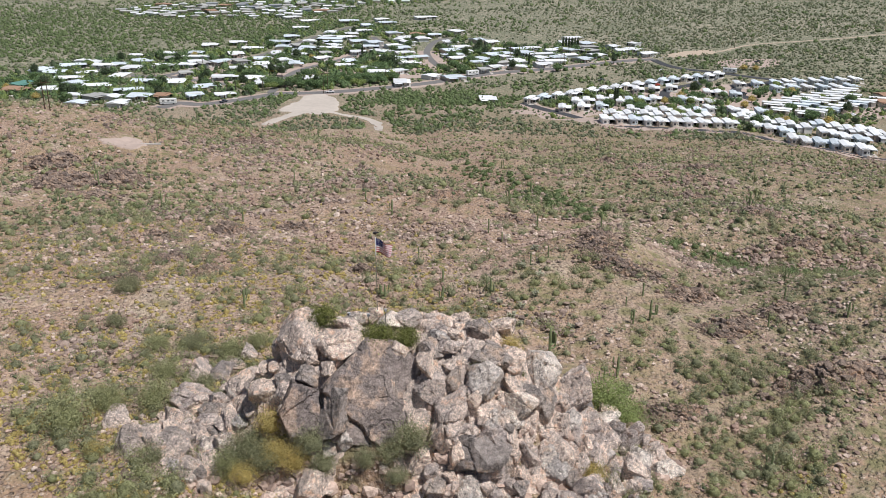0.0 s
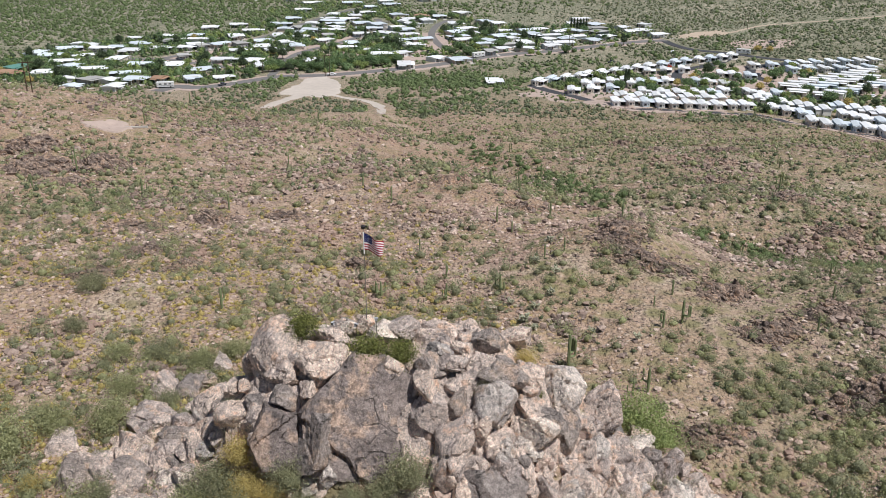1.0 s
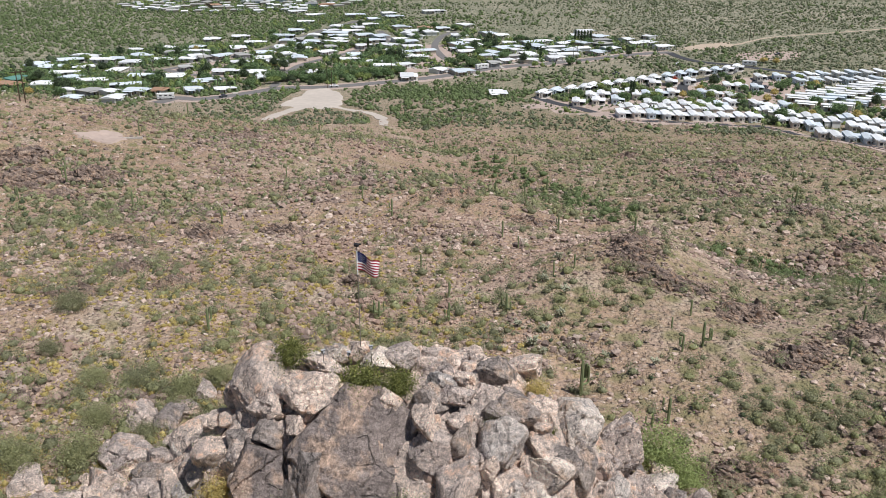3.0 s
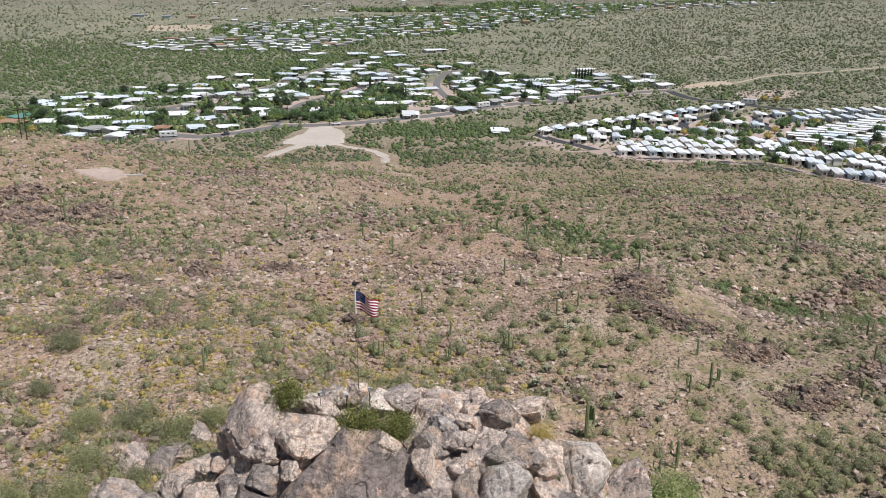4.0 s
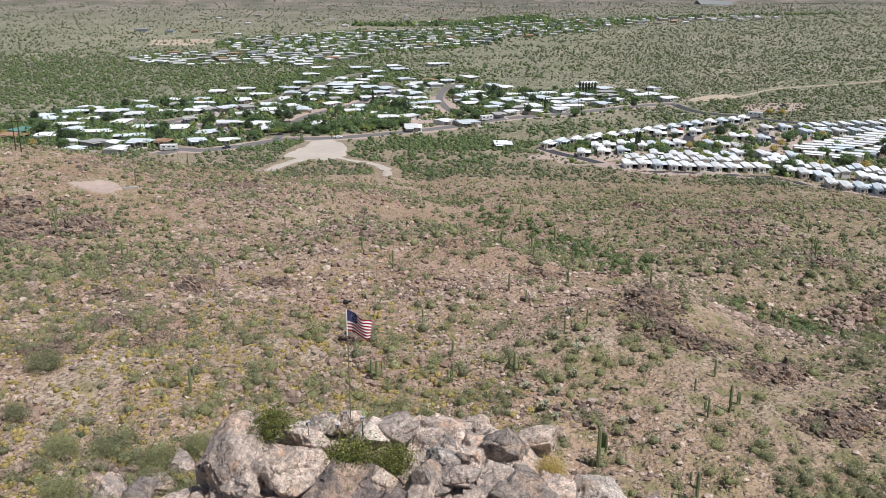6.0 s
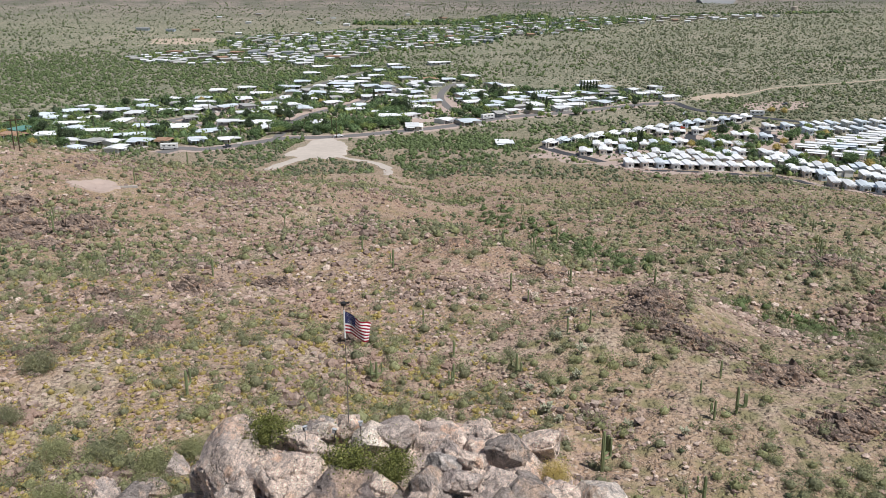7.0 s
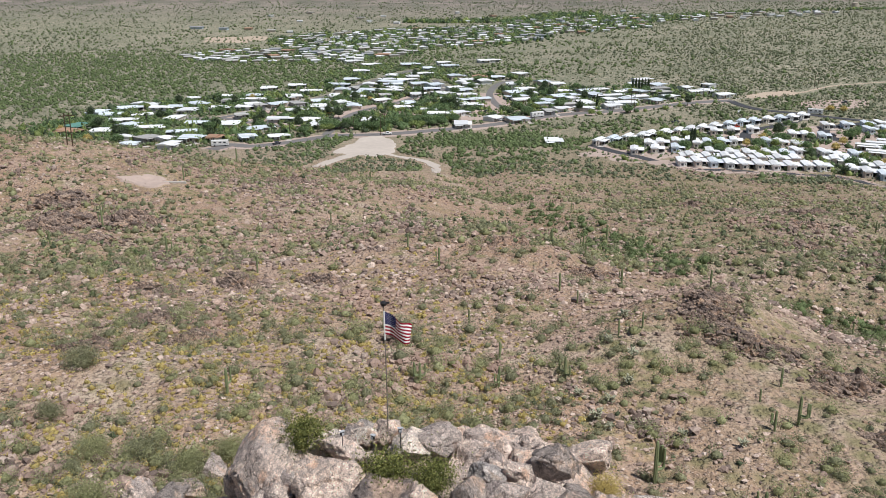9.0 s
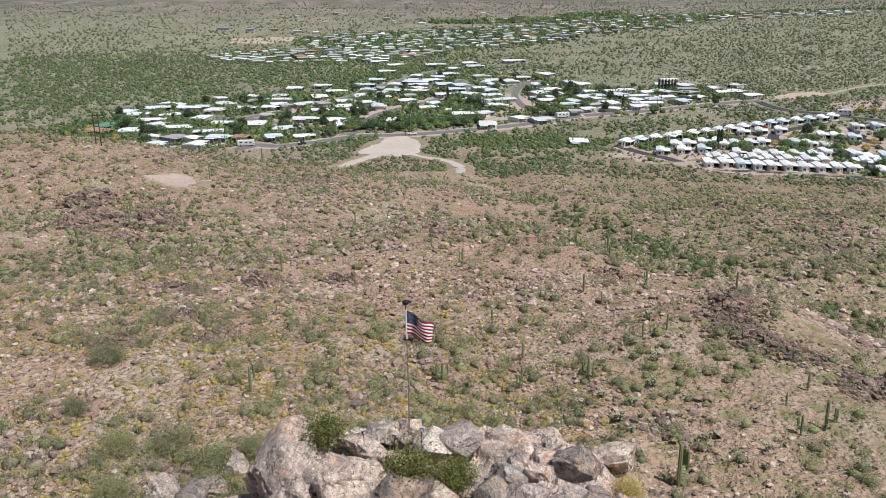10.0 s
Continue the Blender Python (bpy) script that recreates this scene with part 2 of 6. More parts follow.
BLACKTOP = plain_material("fresh_asphalt", (0.065, 0.066, 0.072), 0.8, grain=0.25, scale=0.5)
CALICHE = plain_material("bare_caliche", (0.56, 0.49, 0.43), 0.95, grain=0.3, scale=0.35)
GRAVEL = plain_material("pink_gravel", (0.46, 0.36, 0.31), 0.95, grain=0.25, scale=0.6)
LAWN = plain_material("watered_lawn", (0.13, 0.19, 0.07), 0.95, grain=0.3, scale=0.2)
TRACK = plain_material("dirt_track", (0.50, 0.40, 0.31), 0.95, grain=0.25, scale=0.5)


# ---- shape of the land ----
def _hash(i, j, s):
    h = (i * 374761393 + j * 668265263 + s * 1442695041) & 0x7FFFFFFF
    h = ((h ^ (h >> 13)) * 1274126177) & 0x7FFFFFFF
    return ((h ^ (h >> 16)) & 0xFFFF) / 65535.0


def value_noise(x, y, seed=0):
    """Smooth lattice noise, -1 to 1, on arrays."""
    x, y = np.asarray(x, float), np.asarray(y, float)
    xi, yi = np.floor(x).astype(np.int64), np.floor(y).astype(np.int64)
    u, v = x - xi, y - yi
    u, v = u * u * (3 - 2 * u), v * v * (3 - 2 * v)
    a, b = _hash(xi, yi, seed), _hash(xi + 1, yi, seed)
    c, d = _hash(xi, yi + 1, seed), _hash(xi + 1, yi + 1, seed)
    return 2 * ((a * (1 - u) + b * u) * (1 - v) + (c * (1 - u) + d * u) * v) - 1


def fbm(x, y, size, octaves=3, seed=0):
    total = 0.0
    for k in range(octaves):
        total = total + value_noise(x / size * 2 ** k + 17.3 * k, y / size * 2 ** k - 9.1 * k, seed + k) * 0.5 ** k
    return total


def bump(x, y, cx, cy, sx, sy, turn=0.0):
    c, s = math.cos(math.radians(turn)), math.sin(math.radians(turn))
    u, v = (x - cx) * c + (y - cy) * s, -(x - cx) * s + (y - cy) * c
    return np.exp(-0.5 * ((u / sx) ** 2 + (v / sy) ** 2))


def line_distance(x, y, points):
    """Distance from each place to a bent line."""
    best = np.full(np.shape(x), 1e9)
    for (ax, ay), (bx, by) in zip(points, points[1:]):
        dx, dy = bx - ax, by - ay
        k = np.clip(((x - ax) * dx + (y - ay) * dy) / (dx * dx + dy * dy), 0, 1)
        best = np.minimum(best, np.hypot(x - ax - k * dx, y - ay - k * dy))
    return best


GULLY = [(140, 112), (95, 110), (66, 114), (48, 118), (34, 126), (24, 138), (18, 165), (9, 215), (-2, 300), (-9, 390), (-15, 470)]
SLOPE_Y = [-400, -60, 20, 60, 85, 120, 205, 300, 366, 420, 473, 620, 820, 1430, 2000, 2500, 3200, 4000, 5200]
SLOPE_Z = [30, 40, 55, 61, 60.5, 56.5, 40, 24, 15, 10, 8.5, 10, 14.5, 23, 33, 42, 120, 260, 420]


def smooth_table(v, xs, ys):
    """The table's straight pieces, rounded off."""
    spread = 0.05 * np.abs(v) + 6
    return sum(np.interp(v + k * spread, xs, ys) for k in (-1.0, -0.5, 0.0, 0.5, 1.0)) / 5


def ground_height(x, y):
    x, y = np.asarray(x, float), np.asarray(y, float)
    reach = np.where(y > 0, np.hypot(x * 0.8, y), y)
    z = smooth_table(reach, SLOPE_Y, SLOPE_Z)
    hill = np.clip((470 - reach) / 120, 0, 1) * np.clip((reach + 50) / 80, 0, 1)
    # ridge, humps and spurs of the near hillside
    z = z + 27.5 * bump(x, y, -168, 230, 78, 58, 8) + 1.0 * bump(x, y, -60, 285, 40, 25, -15)
    z = z + 4.5 * bump(x, y, 6, 152, 34, 15, -12) + 5 * bump(x, y, 28, 108, 7, 14, -35)
    z = z + 4 * bump(x, y, 120, 235, 70, 36, -18) + 4 * bump(x, y, 62, 82, 10, 9, -30)
    z = z - 4.0 * hill * np.exp(-(line_distance(x, y, GULLY) / 13) ** 2)
    # the rocky knob
    z = z + 11.0 * np.exp(-(np.hypot((x + 3.0) / 15.5, (y - 51.5) / 9.2)) ** 4)
    z = z + hill * (1.6 * fbm(x, y, 34, 3, 3) + 0.35 * fbm(x, y, 5, 2, 9) + 0.16 * fbm(x, y, 1.3, 2, 12))
    far = np.clip((reach - 1300) / 1200, 0, 1)
    z = z + far * (22 * fbm(x, y, 420, 4, 21)) + 34 * bump(x, y, -560, 2000, 330, 260) + 26 * bump(x, y, 250, 2250, 420, 220) + np.clip((reach - 2400) / 900, 0, 1) * 70 * fbm(x, y, 700, 4, 31)
    z = z + 22 * bump(x, y, 640, 1400, 330, 420) + 14 * bump(x, y, -750, 1600, 380, 300)
    return z


# ---- building helpers ----
def part(name, bm, material, parent=None, label=""):
    """Links a bmesh as one mesh object, under a thing if one is given."""
    mesh = bpy.data.meshes.new(name)
    bm.to_mesh(mesh)
    bm.free()
    mesh.materials.append(material)
    ob = new(name, mesh)
    ob.parent = parent
    return tagged(ob, label)


def empty(name, label, category, group="", at=(0, 0, 0), turn=0.0, kind=""):
    ob = new(name)
    ob.empty_display_size = 0.3
    ob.matrix_basis = pose(*at, 0, 0, turn)
    return tagged(ob, label, category, group, kind)


def box(bm, x0, y0, z0, x1, y1, z1, bevel=0.0):
    made = bmesh.ops.create_cube(bm, size=1.0, matrix=Matrix.LocRotScale(((x0 + x1) / 2, (y0 + y1) / 2, (z0 + z1) / 2), None, (x1 - x0, y1 - y0, z1 - z0)))
    if bevel:
        edges = list({e for v in made["verts"] for e in v.link_edges})
        bmesh.ops.bevel(bm, geom=edges, offset=bevel, segments=1, affect="EDGES")
    return bm


def one_box(*size, bevel=0.0):
    return box(bmesh.new(), *size, bevel=bevel)


def tube(bm, path, radii, sides=8, ribs=0.0):
    """A tapering tube along a bent path, with closed ends."""
    rings = []
    for k, (p, r) in enumerate(zip(path, radii)):
        a = Vector(path[max(k - 1, 0)])
        b = Vector(path[min(k + 1, len(path) - 1)])
        turn = (b - a).to_track_quat("Z", "Y").to_matrix()
        ring = []
        for s in range(sides):
            w = 2 * math.pi * s / sides
            rr = r * (1 - ribs * (s % 2))
            ring.append(bm.verts.new(Vector(p) + turn @ Vector((math.cos(w) * rr, math.sin(w) * rr, 0))))
        rings.append(ring)
    for a, b in zip(rings, rings[1:]):
        for s in range(sides):
            bm.faces.new((a[s], a[(s + 1) % sides], b[(s + 1) % sides], b[s]))
    bm.faces.new(rings[0][::-1])
    bm.faces.new(rings[-1])
    return bm


def big_mesh(name, verts, faces, material, smooth=False):
    """A mesh object from arrays of places and of triangles or quads."""
    verts, faces = np.asarray(verts, np.float32), np.asarray(faces, np.int32)
    n, k = faces.shape
    mesh = bpy.data.meshes.new(name)
    mesh.vertices.add(len(verts))
    mesh.vertices.foreach_set("co", verts.ravel())
    mesh.loops.add(n * k)
    mesh.loops.foreach_set("vertex_index", faces.ravel())
    mesh.polygons.add(n)
    mesh.polygons.foreach_set("loop_start", np.arange(0, n * k, k, dtype=np.int32))
    mesh.polygons.foreach_set("use_smooth", np.full(n, smooth))
    mesh.update(calc_edges=True)
    mesh.materials.append(material)
    return new(name, mesh)


def gz(x, y):
    return float(ground_height(x, y))


# ---- the ground: one sheet to the horizon ----
def build_ground():
    front = np.radians(np.concatenate([np.linspace(-180, -46, 60, endpoint=False), np.linspace(-44, 44, 310, endpoint=False), np.linspace(46, 180, 60, endpoint=False)]))
    radii = np.concatenate([[0.0], np.linspace(6, 34, 10), np.geomspace(36, 260, 250, endpoint=False), np.geomspace(260, 4900, 130)])
    a, r = np.meshgrid(front, radii)
    x, y = r * np.sin(a), r * np.cos(a)
    z = ground_height(x, y)
    n = len(front)
    i, j = np.meshgrid(np.arange(len(radii) - 1), np.arange(n), indexing="ij")
    j2 = (j + 1) % n
    faces = np.stack([i * n + j, (i + 1) * n + j, (i + 1) * n + j2, i * n + j2], -1).reshape(-1, 4)[:, ::-1]
    ob = big_mesh("ground", np.stack([x, y, z], -1).reshape(-1, 3), faces, EARTH, True)
    tagged(ob, "dry stony pinkish-tan desert ground with low scrub", "ground", kind="structure")


build_ground()

MAIN = [(-152, 458), (-148, 466), (-145, 475), (-135, 466), (-121, 474), (-102, 493), (-92, 503), (-74, 503), (-55, 509), (-29, 522), (-1, 537), (24, 560), (44, 576), (83, 590), (127, 616), (149, 626), (168, 630)]
ENTRY = [(166, 629), (169, 608), (176, 591), (195, 579), (214, 560), (231, 547)]
CURVE = [(5, 604), (1, 621), (-4, 657), (-2, 690), (4, 721), (15, 736)]
UPPER = [(-178, 562), (-162, 586), (-143, 622), (-125, 655), (-116, 689), (-105, 726), (-91, 766), (-74, 804)]
MIDDLE = [(-98, 503), (-97, 571), (-87, 596), (-70, 622), (-57, 653), (-41, 674), (-40, 703), (-50, 741)]
CULDESAC = [(-234, 585), (-210, 566), (-190, 555), (-178, 562), (-157, 545), (-126, 529)]
FRONT = [(54, 475), (61, 459), (76, 435), (87, 413), (99, 405), (123, 402), (148, 396), (157, 377), (163, 350), (182, 322), (205, 300)]
INNER = [(200, 577), (184, 544), (150, 519), (141, 501), (142, 481)]
SIDE = [(229, 543), (201, 532), (189, 514), (188, 493), (193, 483)]
TRAIL = [(190, 646), (208, 660), (221, 656), (244, 679), (263, 694), (303, 705), (366, 725), (470, 770)]
TOWN_ROADS = [MAIN, ENTRY, CURVE, UPPER, MIDDLE, CULDESAC, FRONT, INNER, SIDE]


def rounded(points, step=4.0):
    """Evenly spaced places along a line with its corners rounded."""
    p = [np.array(q, float) for q in points]
    for _ in range(2):
        p = [p[0]] + [q for a, b in zip(p, p[1:]) for q in (a * 0.75 + b * 0.25, a * 0.25 + b * 0.75)] + [p[-1]]
    p = np.array(p)
    s = np.concatenate([[0], np.cumsum(np.hypot(*np.diff(p, axis=0).T))])
    k = np.linspace(0, s[-1], max(2, int(s[-1] / step)))
    return np.stack([np.interp(k, s, p[:, 0]), np.interp(k, s, p[:, 1])], -1)


def build_road(name, points, width, material, label, lift=0.16, ragged=0.0):
    line = rounded(points)
    way = np.gradient(line, axis=0)
    side = np.stack([way[:, 1], -way[:, 0]], -1) / np.hypot(way[:, 0], way[:, 1])[:, None]
    cols = np.array([-1.0, -0.98, -0.5, 0.0, 0.5, 0.98, 1.0]) * width / 2
    wob = 1 + ragged * value_noise(line[:, 0] / 5, line[:, 1] / 5, 4)
    p = line[:, None, :] + side[:, None, :] * cols[None, :, None] * wob[:, None, None]
    z = ground_height(p[..., 0], p[..., 1]) + lift
    z[:, 0] -= lift + 0.3
    z[:, -1] -= lift + 0.3
    n, k = z.shape
    i, j = np.meshgrid(np.arange(n - 1), np.arange(k - 1), indexing="ij")
    faces = np.stack([i * k + j, i * k + j + 1, (i + 1) * k + j + 1, (i + 1) * k + j], -1).reshape(-1, 4)
    ob = big_mesh(name, np.concatenate([p, z[..., None]], -1).reshape(-1, 3), faces[:, ::-1], material)
    return tagged(ob, label, "road", kind="structure")


build_road("road", MAIN, 8.5, ASPHALT, "worn grey asphalt road along the edge of town")
build_road("road_shoulder", [(x, y - 0.3) for x, y in MAIN], 17, GRAVEL, "pinkish gravel shoulder of the main road", 0.08, 0.2)
for line in (CURVE, UPPER, MIDDLE, CULDESAC):
    build_road("road", line, 5.4, ASPHALT, "worn grey asphalt street between the homes")
for line in (ENTRY, FRONT, INNER, SIDE):
    build_road("road", line, 6.4, BLACKTOP, "fresh black asphalt street of the trailer park")
build_road("road_shoulder", [(x + 1, y - 3) for x, y in FRONT], 12, GRAVEL, "pale gravel verge beside the black street", 0.07, 0.2)
build_road("dirt_track", TRAIL, 3.0, TRACK, "pale dirt track across the desert slope", 0.1, 0.3)
LOT_TRACKS = [[(-84, 405), (-80, 425), (-68, 450)], [(-56, 447), (-44, 434), (-33, 426), (-27, 411), (-25, 375)]]
build_road("dirt_track", LOT_TRACKS[0], 6, CALICHE, "pale dirt track to the bare lot", 0.1, 0.35)
build_road("dirt_track", LOT_TRACKS[1], 5, CALICHE, "pale eroded track below the bare lot", 0.1, 0.6)


def build_patch(name, cx, cy, rx, ry, material, label, seed, turn=0.0, lift=0.12):
    """A bare patch with an uneven outline that follows the ground."""
    rings, sides = 8, 48
    verts, faces = [(cx, cy, gz(cx, cy) + lift)], []
    for k in range(1, rings + 1):
        for s in range(sides):
            w = 2 * math.pi * s / sides
            out = 1 + 0.28 * float(value_noise(2.2 * math.cos(w), 2.2 * math.sin(w), seed)) + 0.1 * float(value_noise(6 * math.cos(w), 6 * math.sin(w), seed + 1))
            u, v = rx * out * math.cos(w) * k / rings, ry * out * math.sin(w) * k / rings
            c, q = math.cos(radians(turn)), math.sin(radians(turn))
            x, y = cx + u * c - v * q, cy + u * q + v * c
            verts.append((x, y, gz(x, y) + (lift if k < rings else -0.3)))
    tris = [(0, 1 + s, 1 + (s + 1) % sides) for s in range(sides)]
    for k in range(rings - 1):
        for s in range(sides):
            a, b = 1 + k * sides + s, 1 + k * sides + (s + 1) % sides
            tris += [(a, a + sides, b + sides), (a, b + sides, b)]
    return tagged(big_mesh(name, verts, tris, material), label, "bare ground", kind="structure")


build_patch("bare_lot", -67, 468, 17, 33, CALICHE, "bare pale caliche lot beside the road", 11)
build_patch("bare_pad", -80.5, 198, 6.0, 5.0, GRAVEL, "scraped pinkish dirt pad on the slope", 12, 10, 0.35)
build_patch("bare_lot", 232, 612, 30, 16, GRAVEL, "grey gravel storage lot", 13, 20)
build_patch("bare_lot", 205, 655, 26, 12, TRACK, "pale graded dirt beside the entry road", 14, 30)
build_patch("park_ground", 160, 462, 105, 70, GRAVEL, "pinkish gravel ground between the park homes", 15, 10, 0.05)
build_patch("yard_patch", -330, 1110, 46, 42, TRACK, "pale graded dirt below the blue buildings", 18, 30, 0.3)
build_patch("yard_patch", -75, 1232, 42, 22, LAWN, "watered green lawn among the far homes", 19, 5, 0.3)
build_patch("town_ground", -60, 600, 150, 75, GRAVEL, "pinkish gravel yards between the homes", 16, 20, 0.05)


# ---- the rocky knob ----
def ball(detail):
    """Places and triangles of a round ball."""
    bm = bmesh.new()
    bmesh.ops.create_icosphere(bm, subdivisions=detail, radius=1.0)
    v = np.array([q.co[:] for q in bm.verts])
    f = np.array([[q.index for q in t.verts] for t in bm.faces])
    bm.free()
    return v, f


BALLS = {k: ball(k) for k in (1, 2, 3, 4, 5, 6)}


def rough_stone(rng, detail, cuts=9, depth=(0.5, 0.85), grain=0.03, joints=0):
    """A ball split along three joint directions, broken off by planes, its face stepped along joints."""
    v, f = BALLS[detail]
    v = v.copy()
    n = rng.normal(size=(cuts, 3))
    frame3 = np.linalg.qr(rng.normal(size=(3, 3)))[0]
    n[:6] = np.concatenate([frame3, -frame3])[:cuts] + rng.normal(0, 0.13, (min(6, cuts), 3))
    n /= np.linalg.norm(n, axis=1)[:, None]
    offs = rng.uniform(*depth, cuts)
    for k, off in zip(n, offs):
        over = v @ k - off
        v -= np.where(over > 0, over * 0.99, 0)[:, None] * k
    if joints:
        seeds = rng.normal(size=(joints, 3))
        seeds *= (0.72 / np.linalg.norm(seeds, axis=1))[:, None]
        wavy = v + 0.10 * np.stack([fbm(v[:, 1] + 9, v[:, 2], 0.5, 2, 3), fbm(v[:, 2], v[:, 0] + 5, 0.5, 2, 4), fbm(v[:, 0], v[:, 1] - 3, 0.5, 2, 6)], -1)
        far = np.linalg.norm(wavy[:, None] - seeds[None], axis=2)
        order = np.sort(far, axis=1)
        step = rng.uniform(-0.15, 0.04, joints)[far.argmin(axis=1)]
        groove = -0.09 * np.clip(1 - (order[:, 1] - order[:, 0]) / 0.05, 0, 1)
        v = v * (1 + step + groove)[:, None]
    if grain:
        s = rng.uniform(0, 50)
        lump = fbm(v[:, 0] + s, v[:, 1] + 0.7 * v[:, 2] + s, 0.6, 4, 5) + 0.9 * fbm(v[:, 2] - s, v[:, 0] - v[:, 1], 0.33, 3, 8)
        if detail > 3:
            lump = lump + 0.5 * fbm(3 * v[:, 0] + v[:, 1] + s, 3 * v[:, 2] - v[:, 1], 0.3, 2, 11)
        v = v * (1 + grain * lump)[:, None]
    for k, off in zip(n, offs):
        over = v @ k - off * 0.985
        v -= np.where(over > 0, over * 0.85, 0)[:, None] * k
    return v, f


def boulder(x, y, z, w, h, tilt, rng, material, label, detail=3, deep=0.85, cuts=15, turn=None, lean=-25.0, name="boulder", rounded_off=False):
    v, f = rough_stone(rng, detail, 10 if rounded_off else cuts, (0.62, 0.97) if rounded_off else (0.50, 0.90), 0.028, 0 if detail < 4 else 9 if rounded_off else 18)
    size = np.array([w / 2, max(w, h) * deep / 2, h / 2]) * 1.2
    ob = big_mesh(name, v * size, f, material, False)
    ob.matrix_basis = pose(x, y, z, lean, tilt, rng.uniform(-18, 18) if turn is None else turn)
    return tagged(ob, label, "boulder", "boulders of the knob")


CROWN_BOULDERS = [
    (-13.4, 51.2, 69.7, 4.3, 5.6, 8), (-21.7, 64.2, 60.8, 2.6, 3.3, 0), (-15.5, 51.5, 68.2, 2.2, 3.0, 25), (-8.9, 48.6, 70.3, 4.7, 3.5, -20), (-9.0, 51.5, 71.0, 3.5, 2.2, 0),
    (-9.4, 44.8, 65.3, 4.5, 5.3, 20), (-13.4, 46.1, 64.8, 3.9, 4.7, 10), (-19.7, 54.8, 61.9, 4.1, 4.3, 0), (-22.8, 61.0, 60.7, 2.9, 2.9, 0), (-17.2, 51.5, 66.0, 2.1, 2.3, 0),
    (-10.3, 47.2, 68.4, 2.2, 2.6, 0), (-12.1, 47.3, 67.5, 2.4, 2.7, 0), (-0.9, 46.4, 69.3, 2.2, 4.4, -10), (1.3, 46.6, 69.3, 2.0, 1.8, 0), (1.2, 45.6, 68.0, 1.8, 2.7, 20),
]
RIGHT_BOULDERS = [
    (-0.8, 45.2, 67.6, 2.8, 2.8, 0), (1.7, 49.3, 71.3, 2.3, 1.8, 0), (4.0, 50.0, 71.3, 3.2, 2.6, 0), (-0.2, 49.1, 71.2, 2.2, 1.5, 0), (1.0, 47.8, 70.5, 3.0, 1.8, 0),
    (6.2, 52.6, 70.6, 4.0, 2.2, -15), (5.0, 47.5, 69.3, 4.5, 3.6, -25), (9.8, 50.3, 66.7, 4.1, 4.3, 0), (6.8, 48.4, 68.6, 2.7, 3.5, 10), (13.6, 51.5, 64.2, 3.5, 6.4, 25),
    (9.8, 48.2, 65.0, 3.7, 3.1, -15), (7.1, 46.1, 65.4, 4.3, 3.2, -25), (0.8, 44.0, 65.0, 3.6, 6.1, 12), (5.6, 44.3, 63.6, 3.0, 4.0, 0), (3.3, 42.9, 62.0, 5.7, 4.3, 0),
]
FLANK_BOULDERS = [
    (1.7, 42.8, 62.1, 2.6, 3.5, 0), (12.9, 48.7, 61.8, 2.4, 2.9, 0), (13.1, 50.4, 62.6, 1.6, 2.2, 0), (16.6, 52.0, 59.6, 5.4, 3.4, -30), (14.3, 47.2, 59.6, 2.8, 4.0, 0),
    (16.1, 47.4, 58.8, 2.7, 3.6, -15), (8.3, 43.8, 60.5, 2.8, 3.3, 0), (10.3, 44.3, 59.9, 2.1, 3.3, 10), (12.6, 45.1, 59.2, 1.8, 3.4, 0), (4.0, 45.6, 67.0, 2.2, 2.2, 0),
    (2.2, 45.2, 67.1, 2.4, 2.3, 0), (-4.9, 51.4, 71.0, 3.0, 2.5, 0), (-6.1, 53.0, 71.3, 2.0, 1.6, 0), (-7.8, 53.0, 71.0, 1.8, 1.3, 0), (-3.8, 47.5, 70.1, 1.9, 1.9, 0),
]
LEFT_BOULDERS = [
    (-3.0, 52.2, 71.2, 3.0, 2.0, 0), (-26.1, 59.7, 60.6, 3.9, 4.2, 0), (-23.7, 59.7, 60.6, 2.6, 3.9, 10), (-25.9, 54.9, 59.9, 6.8, 4.6, 30), (-26.7, 51.4, 59.8, 3.6, 4.3, 20),
    (-22.6, 51.7, 60.4, 3.7, 3.0, 0), (-25.5, 49.8, 59.8, 3.7, 2.2, 0), (-23.0, 49.6, 60.0, 3.0, 3.3, -15), (-20.8, 48.4, 60.6, 3.0, 3.0, 0), (-33.0, 51.6, 60.0, 3.9, 3.3, 0),
    (-28.7, 50.2, 59.5, 4.5, 2.2, 0), (-30.2, 46.9, 59.6, 3.1, 5.3, 30), (-25.6, 45.7, 59.5, 4.2, 4.1, 0), (-23.1, 47.2, 59.6, 3.6, 3.1, 0), (-25.6, 47.4, 59.8, 3.7, 3.5, 0),
]
FOOT_BOULDERS = [
    (-21.6, 45.2, 59.4, 3.4, 2.8, 0), (-10.1, 43.4, 62.2, 1.9, 2.4, 0), (-1.9, 42.4, 61.9, 2.8, 2.8, 10), (-8.7, 43.5, 63.3, 1.9, 2.4, 0), (21.2, 47.8, 58.1, 3.1, 2.8, -20),
    (21.9, 46.0, 57.8, 3.9, 2.8, -20), (19.0, 50.0, 58.8, 3.4, 2.8, -25), (19.3, 47.1, 58.1, 3.3, 3.3, -20),
]

